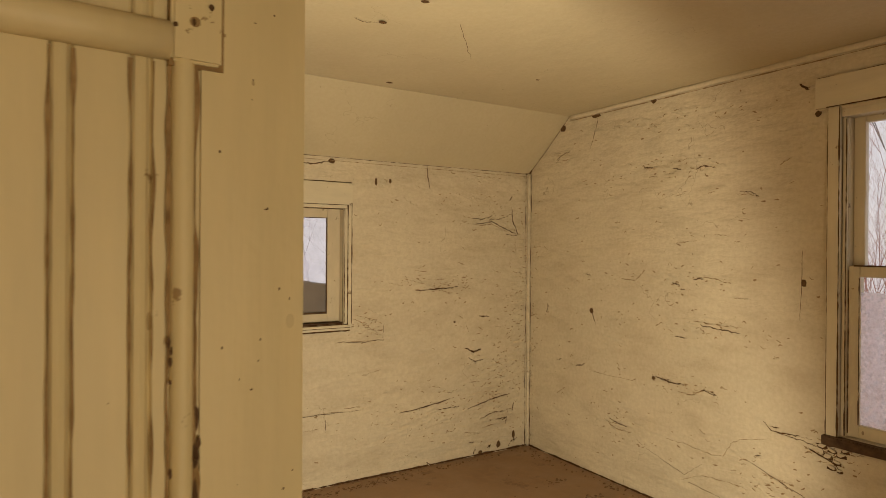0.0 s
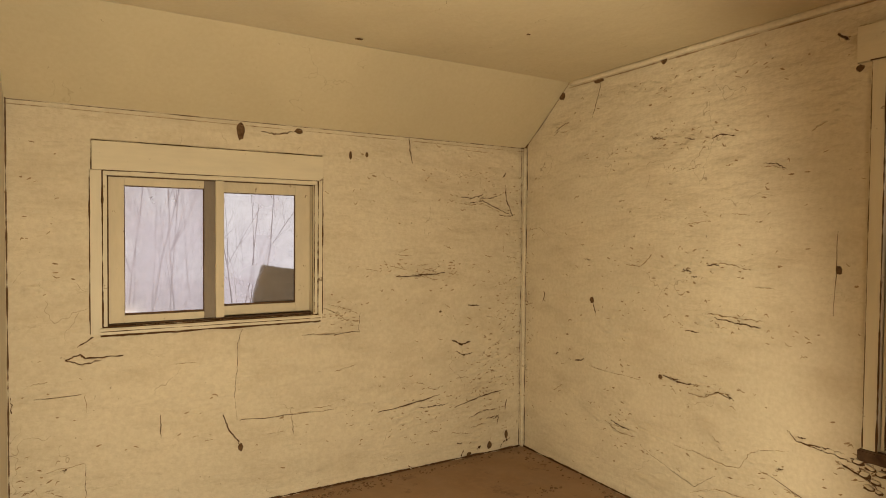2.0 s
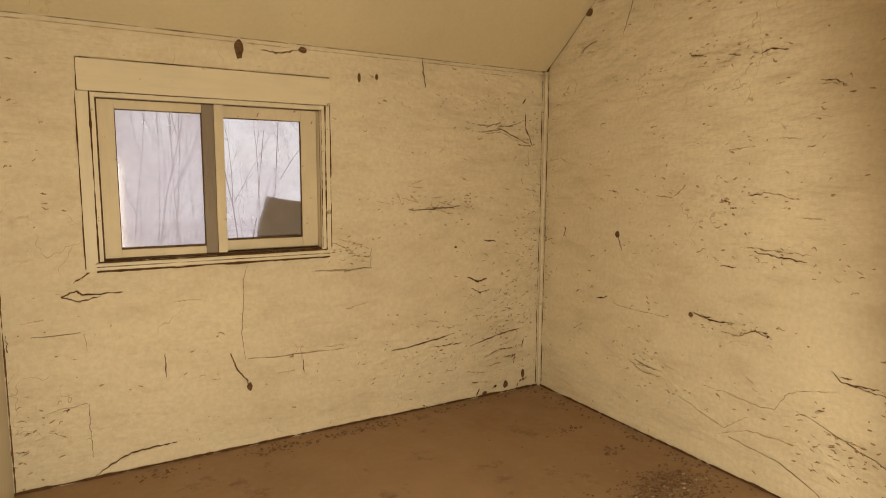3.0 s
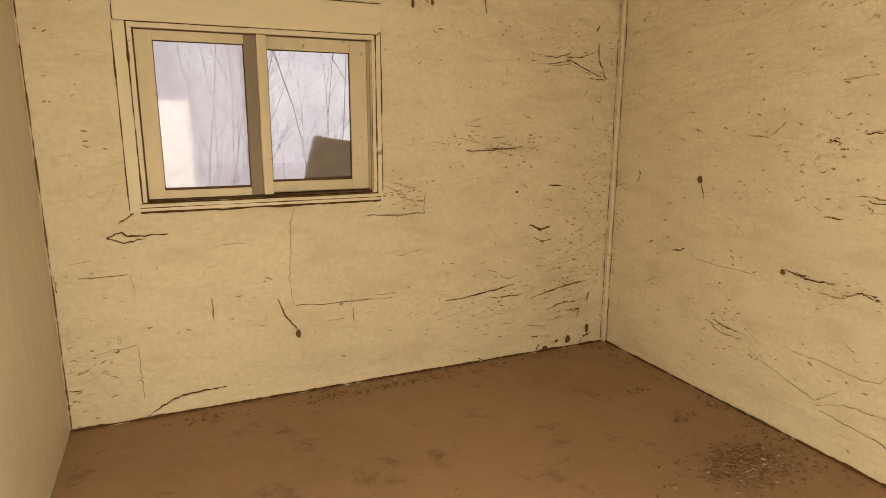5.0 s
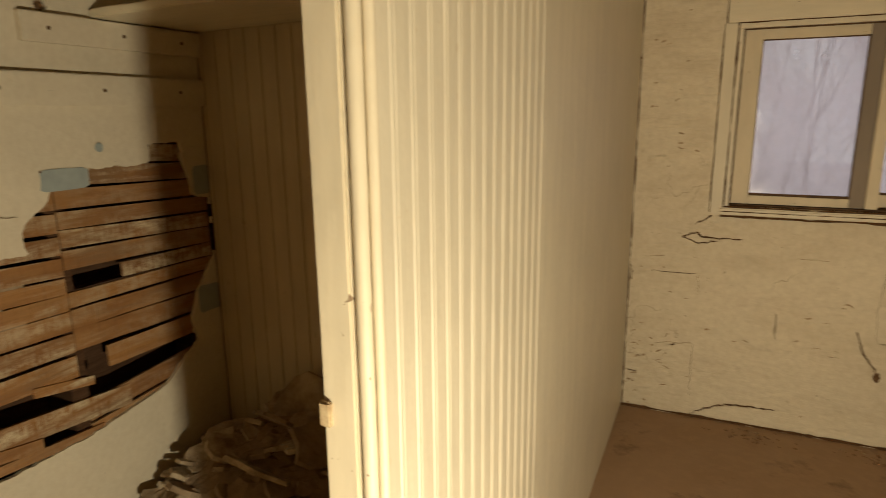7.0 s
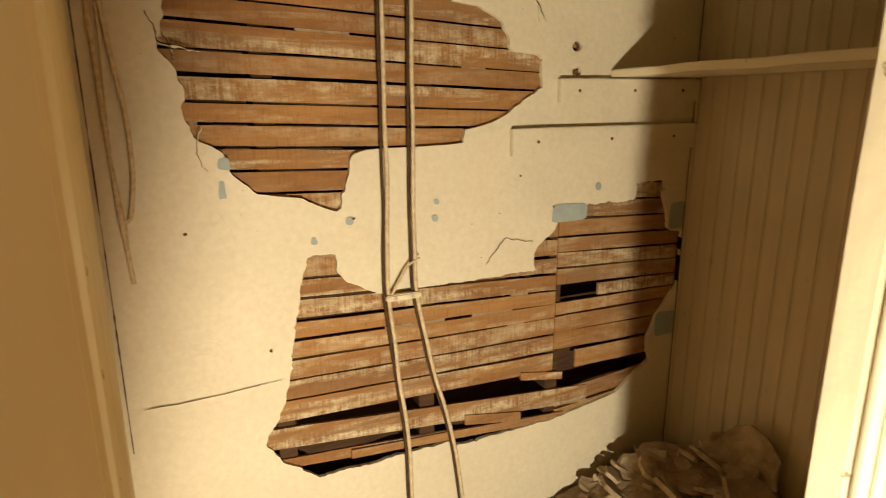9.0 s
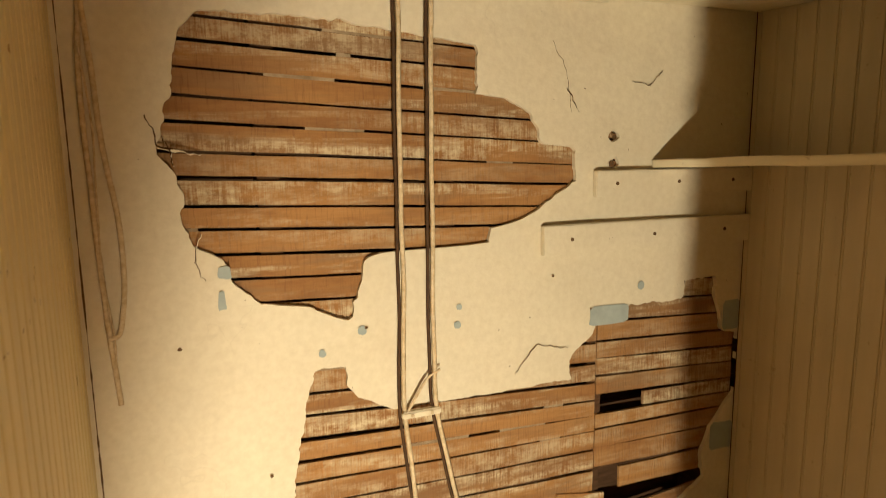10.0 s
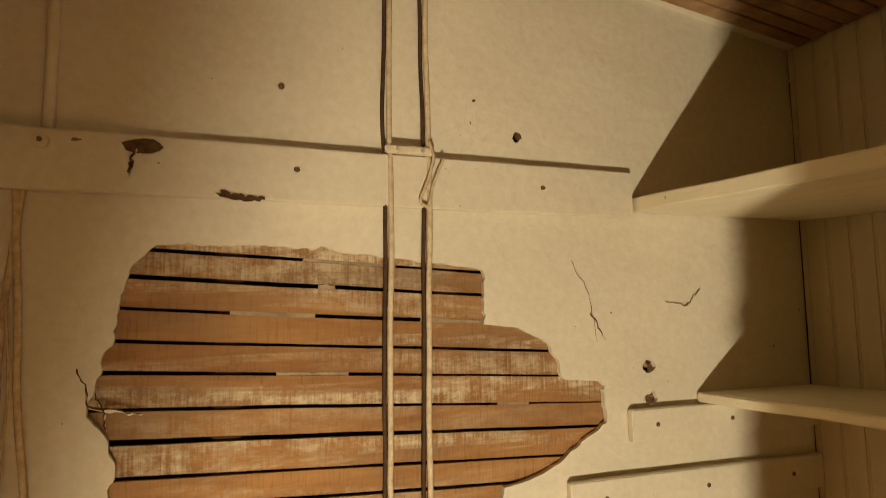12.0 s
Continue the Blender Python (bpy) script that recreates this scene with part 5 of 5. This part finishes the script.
for pts, w in (([(1.252, 2.335), (1.293, 2.353), (1.328, 2.336), (1.354, 2.320)], 0.006), ([(1.60, 2.2), (1.85, 2.5)], 0.002)):
    crack(ceiling, overhead, pts, w)
for u, v, r in ((1.354, 2.322, 0.014), (1.737, 3.03, 0.014), (1.392, 2.089, 0.012), (2.3, 2.6, 0.008)):
    chip(ceiling, overhead, u, v, r * 1.2, r)
for pts, w in (([(1.88, 1.62), (1.86, 1.72), (1.82, 1.79)], 0.0015), ([(2.06, 1.70), (2.12, 1.69), (2.16, 1.73)], 0.002), ([(1.86, 1.68), (1.90, 1.62)], 0.003), ([(1.00, 1.52), (0.92, 1.54), (0.90, 1.60)], 0.004),
               ([(0.93, 1.56), (0.945, 1.50)], 0.004), ([(0.80, 0.705), (1.12, 0.715)], 0.002), ([(0.985, 1.36), (0.97, 1.30), (0.99, 1.26)], 0.002), ([(1.88, 1.0), (1.78, 1.02), (1.72, 0.95)], 0.002)):
    crack(wall_west, west, pts, w)
for u, v, ru, rv in ((2.01, 1.556, 0.007, 0.007), (2.195, 1.296, 0.010, 0.014), (2.033, 1.432, 0.007, 0.005), (1.70, 2.052, 0.009, 0.007), (1.212, 2.106, 0.006, 0.006), (2.003, 1.486, 0.008, 0.010), (1.60, 2.12, 0.004, 0.003), (1.33, 1.12, 0.004, 0.003), (0.93, 1.12, 0.005, 0.004), (1.10, 0.80, 0.004, 0.004), (1.83, 1.20, 0.004, 0.003), (1.95, 1.10, 0.003, 0.003)):
    chip(wall_west, west, u, v, ru, rv)
crack(head, lambda u, v, d: (XW + 0.0255, u, v), [(1.10, 1.895), (1.14, 1.888), (1.185, 1.888)], 0.012)
chip(head, lambda u, v, d: (XW + 0.0255, u, v), 0.985, 1.968, 0.030, 0.014)
crack(head, lambda u, v, d: (XW + 0.0258, u, v), [(0.975, 1.965), (0.968, 1.94), (0.968, 1.915)], 0.008)
chip(head, lambda u, v, d: (XW + 0.0255, u, v), 1.24, 1.945, 0.006, 0.005)
chip(head, lambda u, v, d: (XW + 0.0255, u, v), 1.745, 1.94, 0.006, 0.005)


def flaking(parent, place, clusters, seed):
    """Many short lifted scars, crowded where the coat is worst, relief shade put into their brown; one joined piece of
    the wall.
    """
    r = random.Random(seed)
    verts, faces = [], []
    for u0, v0, su, sv, count in clusters:
        for _ in range(count):
            u, v = r.gauss(u0, su), r.gauss(v0, sv)
            if not 0.01 < v < 2.03:
                continue
            if r.random() < 0.6:
                base, a, b, turn = len(verts), r.uniform(0.004, 0.016), r.uniform(0.0012, 0.0045), r.uniform(-0.5, 0.5)
                for i in range(7):
                    p, q = a * r.uniform(0.5, 1.1) * math.cos(math.tau * i / 7), b * r.uniform(0.4, 1.2) * math.sin(math.tau * i / 7)
                    verts.append(place(u + p * math.cos(turn) - q * math.sin(turn), v + p * math.sin(turn) + q * math.cos(turn), 0.0024))
                faces.append(tuple(range(base, base + 7)))
                continue
            length, rise, hook = r.uniform(0.006, 0.018) * r.uniform(0.8, 2.0), r.uniform(-0.012, 0.012), r.uniform(-1, 1) * 0.010
            pts = [(u + length * (i / 5 - 0.5), v + rise * (i / 5 - 0.5) + hook * math.sin(math.pi * i / 5) + r.uniform(-0.0015, 0.0015)) for i in range(6)]
            w = r.uniform(0.0014, 0.0062)
            ribbon(place, pts, [w * max(0.15, math.sin(math.pi * (i + 0.4) / 6)) for i in range(6)], verts, faces, 0.0022)
    ob = new("flaking_scars", mesh_of("flaking_scars", verts, faces, scar_mat))
    ob.parent = parent
    tagged(ob, kind="stuff")


flaking(wall_north, north, [(2.75, 0.42, 0.20, 0.22, 150), (2.88, 0.75, 0.10, 0.25, 70), (2.30, 1.07, 0.20, 0.05, 70), (1.85, 0.85, 0.05, 0.04, 35), (2.2, 0.30, 0.22, 0.10, 50), (2.95, 1.2, 0.03, 0.35, 50),
                            (1.5, 0.25, 0.5, 0.15, 40), (0.6, 0.9, 0.06, 0.5, 30), (2.3, 1.6, 0.4, 0.12, 45), (0.54, 0.20, 0.05, 0.12, 30), (2.6, 1.5, 0.2, 0.08, 35)], 3)
flaking(wall_east, east, [(2.2, 0.92, 0.25, 0.04, 40), (2.3, 0.63, 0.25, 0.03, 40), (2.5, 1.70, 0.3, 0.05, 45), (2.9, 0.9, 0.3, 0.4, 60), (2.3, 1.15, 0.3, 0.06, 40), (1.85, 0.25, 0.12, 0.08, 70), (2.7, 0.33, 0.25, 0.08, 45),
                          (1.62, 0.49, 0.06, 0.03, 45), (2.4, 1.95, 0.4, 0.06, 50), (3.45, 0.7, 0.03, 0.4, 50), (2.1, 1.4, 0.35, 0.25, 50)], 5)


def joint(parent, place, a, b, width, seed, material=None, gaps=0.0):
    """A dark open joint between two surfaces, uneven in width."""
    n = max(6, int(math.hypot(b[0] - a[0], b[1] - a[1]) / 0.02))
    pts = [(a[0] + (b[0] - a[0]) * i / n, a[1] + (b[1] - a[1]) * i / n) for i in range(n + 1)]
    widths = [max(0.0004, 0.72 * width * (0.7 + 0.8 * noise.noise(Vector((i * 0.17, seed, 0))) + 0.7 * noise.noise(Vector((i * 0.9, seed, 4))) - gaps)) for i in range(n + 1)]
    verts, faces = [], []
    ribbon(place, pts, widths, verts, faces, 0.003)
    ob = new("dirty_joint", mesh_of("dirty_joint", verts, faces, material or crack_mat))
    ob.parent = parent


joint(wall_north, north, (XP, 0.006), (XE, 0.006), 0.020, 1.0)
joint(wall_east, east, (-0.5, 0.006), (YN, 0.006), 0.020, 2.0)
joint(wall_north, north, (XE - 0.006, 0.0), (XE - 0.006, KNEE), 0.008, 3.0, chip_mat, 0.25)
joint(wall_north, north, (XP, KNEE - 0.004), (XE, KNEE - 0.004), 0.007, 4.0, None, 0.35)
joint(wall_east, east, (-0.5, CEIL - 0.004), (CEIL_Y, CEIL - 0.004), 0.008, 5.0, None, 0.3)
joint(wall_east, east, (CEIL_Y, CEIL - 0.006), (YN, KNEE - 0.006), 0.007, 6.0, chip_mat, 0.2)
joint(wall_north, north, (XP + 0.005, 0.0), (XP + 0.005, KNEE), 0.010, 7.0, chip_mat, 0.1)
# dark outlines round both windows, gap shade and dirt in one colour
for a, b, w in (((0.762, 1.647), (1.744, 1.647), 0.006), ((0.760, 1.527), (0.760, 1.646), 0.006), ((1.746, 1.527), (1.746, 1.646), 0.004), ((0.79, 0.838), (1.73, 0.838), 0.010), ((0.753, 0.85), (0.753, 1.525), 0.004), ((1.746, 0.85), (1.746, 1.525), 0.005)):
    joint(wall_north, north, a, b, w * 1.7, a[0] * 9 + a[1])
for a, b, w, out in NORTH_WINDOW_JOINTS:
    joint(window_1, lambda u, v, d: (u, YN - out, v), a, b, w * 0.9, a[0] * 5 + a[1])
for a, b, w in (((0.70, 1.990), (1.690, 1.990), 0.006), ((1.690, 1.866), (1.690, 1.988), 0.006), ((1.646, 0.55), (1.646, 1.862), 0.005), ((1.60, 0.522), (1.68, 0.516), 0.006)):
    joint(wall_east, east, a, b, w * 1.6, a[0] * 7 + a[1])
for a, b, w, x in (((1.5975, 0.56), (1.5975, 1.862), 0.009, XE - 0.0165), ((1.640, 0.54), (1.640, 1.862), 0.004, XE - 0.0165), ((0.80, 1.8655), (1.645, 1.8655), 0.009, XE - 0.0205),
                   ((1.582, 0.57), (1.582, 1.82), 0.007, XE + 0.0075), ((1.5775, 0.58), (1.5775, 1.22), 0.006, XE + 0.0232), ((1.540, 0.62), (1.540, 1.19), 0.006, XE + 0.0232), ((0.85, 1.2375), (1.56, 1.2375), 0.008, XE + 0.0232)):
    joint(window_2, lambda u, v, d: (x, u, v), a, b, w, a[0] * 3 + a[1])


def lifted_flake(parent, u, v, size, seed):
    """A thick curl of plaster coming away from the east wall."""
    r = random.Random(seed)
    bm = bmesh.new()
    n, turn, lean = 9, r.uniform(-0.5, 0.5), r.uniform(0.15, 0.5)
    low, top = [], []
    for i in range(n):
        t = math.tau * i / n
        p, q = size * r.uniform(0.7, 1.15) * math.cos(t), 0.5 * size * r.uniform(0.6, 1.2) * math.sin(t)
        a, b = p * math.cos(turn) - q * math.sin(turn), p * math.sin(turn) + q * math.cos(turn)
        low.append(bm.verts.new((XE + 0.002, u + a, v + b)))
        top.append(bm.verts.new((XE - 0.009 - lean * max(0, b + 0.5 * size), u + a * 0.93, v + b * 0.93)))
    bm.faces.new(top)
    for i in range(n):
        bm.faces.new((low[i], low[(i + 1) % n], top[(i + 1) % n], top[i]))
    part("plaster_flake", bm, wall_y_mat, parent)


for u, v, size, seed in ((1.655, 0.515, 0.022, 1), (1.618, 0.505, 0.020, 2), (1.585, 0.495, 0.022, 3), (1.635, 0.478, 0.024, 4), (1.600, 0.462, 0.018, 5), (1.620, 0.438, 0.020, 6), (1.590, 0.432, 0.014, 7), (1.570, 0.515, 0.018, 8)):
    chip(wall_east, east, u, v - 0.006, size * 0.95, size * 0.5, crack_mat)
    lifted_flake(wall_east, u, v, size * 0.8, seed)
joint(wall_west, west, (SHELF_END - 0.004, 0.3), (SHELF_END - 0.004, 1.89), 0.006, 8.0, None, 0.1)
joint(wall_west, west, (0.765, 0.6), (0.765, 1.88), 0.006, 9.0, chip_mat, 0.1)

joint(wall_north, north, (XE - 0.026, 0.0), (XE - 0.026, KNEE), 0.012, 13.0, None, 0.35)
joint(wall_east, east, (YN - 0.026, 0.0), (YN - 0.026, KNEE), 0.012, 14.0, None, 0.3)
joint(wall_east, east, (-0.5, CEIL - 0.030), (CEIL_Y, CEIL - 0.030), 0.010, 15.0, scar_mat, 0.2)
joint(wall_north, north, (XP, KNEE - 0.022), (XE, KNEE - 0.022), 0.007, 16.0, scar_mat, 0.35)
corner_bead = part("corner_bead", tube([(XE - 0.005 + 0.002 * noise.noise(Vector((0, 0, z * 4))), YN - 0.007, z) for z in steps(0.002, KNEE - 0.003, 0.05)], 0.011, 8), wall_x_mat)
tagged(corner_bead, "plastered-over corner bead between two walls", "trim", kind="structure")
cove = part("cove_strip", tube([(XE - 0.004 + 0.003 * noise.noise(Vector((y * 3, 0, 0))), y, CEIL - 0.010 + 0.004 * noise.noise(Vector((y * 4, 3, 0)))) for y in steps(-0.9, CEIL_Y - 0.01, 0.05)], 0.014, 8), wall_y_mat)
tagged(cove, "lumpy plaster seam under the ceiling", "trim", kind="structure")

# plaster still clinging in the gaps between the laths
verts, faces = [], []
rk = random.Random(9)
for south, butt in JOINTS:
    y = 0.85
    while y < 1.95:
        length = rk.uniform(0.03, 0.22)
        if rk.random() < 0.10:
            ribbon(lambda u, v, d: (XW - 0.0142, u, v), [(y + length * i / 6, south + (butt - south) * (y + length * i / 6 - 0.80) / 1.185 + 0.001 * rk.uniform(-1, 1)) for i in range(7)], [0.008] * 7, verts, faces)
        y += length + rk.uniform(0.01, 0.1)
keys = new("plaster_keys", mesh_of("plaster_keys", verts, faces, rubble_mat))
keys.parent = wall_west
tagged(keys, kind="stuff")

# bare wooden strips where the closet ceiling has fallen
ceiling_laths = bmesh.new()
for i in range(9):
    box(XW + 0.045 + i * 0.042, XW + 0.082 + i * 0.042, 1.55 + 0.05 * (i % 3), SHELF_END - 0.012, -0.012, -0.005, 0.001, ceiling_laths)
for v in ceiling_laths.verts:
    v.co.z += closet_top(v.co.y)
tagged(part("ceiling_laths", ceiling_laths, stick_mat), "bare brown laths of the broken closet ceiling", "ceiling", kind="structure")


# ---- litter on the floor ----
def crumbs(name, patches, seed, material, label):
    r = random.Random(seed)
    verts, faces = [], []
    for x0, y0, sx, sy, count, big in patches:
        for _ in range(count):
            x, y = r.gauss(x0, sx), r.gauss(y0, sy)
            if not (XP + 0.02 < x < XE - 0.02 and y < YN - 0.02):
                continue
            s, turn, base = r.uniform(0.25, 1) * big, r.uniform(0, 6.3), len(verts)
            n = 5
            for lift, k in ((0.0, 1.0), (s * r.uniform(0.15, 0.5), 0.7)):
                for i in range(n):
                    a = turn + math.tau * i / n
                    q = s * k * r.uniform(0.7, 1.1)
                    verts.append((x + q * math.cos(a), y + q * 0.7 * math.sin(a), 0.001 + lift))
            faces.append(tuple(range(base + n, base + 2 * n)))
            faces += [(base + i, base + (i + 1) % n, base + n + (i + 1) % n, base + n + i) for i in range(n)]
    return tagged(new(name, mesh_of(name, verts, faces, material)), label, "litter", kind="stuff")


crumbs("plaster_litter", [(2.70, 2.30, 0.12, 0.07, 800, 0.009), (2.66, 2.36, 0.09, 0.05, 70, 0.017), (2.74, 2.66, 0.03, 0.02, 12, 0.02), (2.71, 2.92, 0.05, 0.02, 22, 0.014), (2.94, 2.6, 0.02, 0.25, 60, 0.012), (2.93, 3.2, 0.03, 0.15, 30, 0.012)], 2, crumb_mat, "scattered plaster crumbs and dirt on the floor")
crumbs("pale_plaster_bits", [(2.70, 2.29, 0.12, 0.07, 90, 0.012), (2.95, 2.4, 0.02, 0.5, 40, 0.010), (1.8, 3.46, 0.7, 0.015, 60, 0.008), (1.6, 2.6, 0.7, 0.5, 30, 0.006)], 6, rubble_mat, "pale plaster bits strewn on the floor")
crumbs("dirt_along_wall", [(1.85, 3.42, 0.12, 0.03, 90, 0.010), (1.47, 3.41, 0.08, 0.03, 90, 0.009), (0.97, 3.41, 0.06, 0.03, 40, 0.009), (2.4, 3.44, 0.3, 0.02, 70, 0.010), (2.2, 2.5, 0.4, 0.4, 40, 0.006)], 8, crumb_mat, "dark dirt gathered along the wall foot")


# ---- outdoors ----
ground = sheet("ground", steps(-60, 60, 4), steps(-60, 60, 4), lambda u, v, d: (u, v, -3.2 - d), 0.5,
               lambda u, v: True, lambda u, v: 0.35 * noise.noise(Vector((u * 0.05, v * 0.05, 2))), snow_mat)
tagged(ground, "pale snowy ground outside", "ground", kind="structure")


def bare_tree(x, y, z, high, seed, material, stems, label, name="tree"):
    """Leafless tree: tapered stems, limbs and fine twigs."""
    r = random.Random(seed)
    tree = empty(name, label, "tree" if name == "tree" else "shrub", "winter " + name + "s", at=(x, y, z))
    trunk, crown = bmesh.new(), bmesh.new()

    def grow(bm, p, d, length, rad, level):
        pts, q = [p], p
        for i in range(5):
            d = (d + Vector((r.uniform(-1, 1), r.uniform(-1, 1), r.uniform(-0.3, 0.7))) * 0.13).normalized()
            q = q + d * length / 5
            pts.append(q)
        tube(pts, rad, 5 if level < 2 else 3, bm, rad * 0.35)
        if level < 3:
            for i in range((5, 5, 4)[level]):
                k = r.randint(1, 5)
                side = Vector((r.uniform(-1, 1), r.uniform(-1, 1), r.uniform(0.1, 0.9))).normalized()
                grow(crown, pts[k], (d * 0.7 + side * 0.75).normalized(), length * r.uniform(0.38, 0.6), rad * 0.42, level + 1)

    for i in range(stems):
        grow(trunk, Vector((r.uniform(-0.5, 0.5) * (stems > 1), r.uniform(-0.5, 0.5) * (stems > 1), -0.3)), Vector((r.uniform(-0.2, 0.2), r.uniform(-0.2, 0.2), 1)).normalized(), high, high * 0.0036, 0)
    part("trunk", trunk, material, tree)
    part("crown", crown, material, tree)
    return tree


lower = empty("lower_storey", "plain pale outer wall of the storey below", "wall", kind="structure")
part("wall", box(XW - 0.16, XE + 0.2, YS - 0.2, YN + 0.2, -3.6, -0.16), hall_mat, lower)
r3 = random.Random(21)
for x, y, h in ((1.3, 15.5, 6.4), (2.6, 17.5, 7.0), (3.9, 16.2, 6.2), (5.2, 19.5, 7.2), (2.0, 20.0, 7.3), (3.2, 22.0, 7.4), (0.6, 18.0, 6.6)):
    bare_tree(x, y, -3.2, h, int(x * 100), bark_mat, 1, "bare leafless winter tree outside the window")
for i in range(22):
    bare_tree(r3.uniform(-4, 24), r3.uniform(24, 42), -3.2, r3.uniform(6, 9), 30 + i, bark_mat, 1, "bare leafless winter tree outside the window")
for i in range(5):
    bare_tree(r3.uniform(11, 18), r3.uniform(2.5, 8), -3.2, r3.uniform(7, 9), 60 + i, bark_mat, 1, "bare leafless winter tree outside the window")
for i in range(14):
    bare_tree(r3.uniform(8, 13), r3.uniform(1.5, 6.5), -3.2, r3.uniform(3.4, 4.8), 90 + i, brush_mat, 3, "reddish bare winter brush outside the window", "shrub")
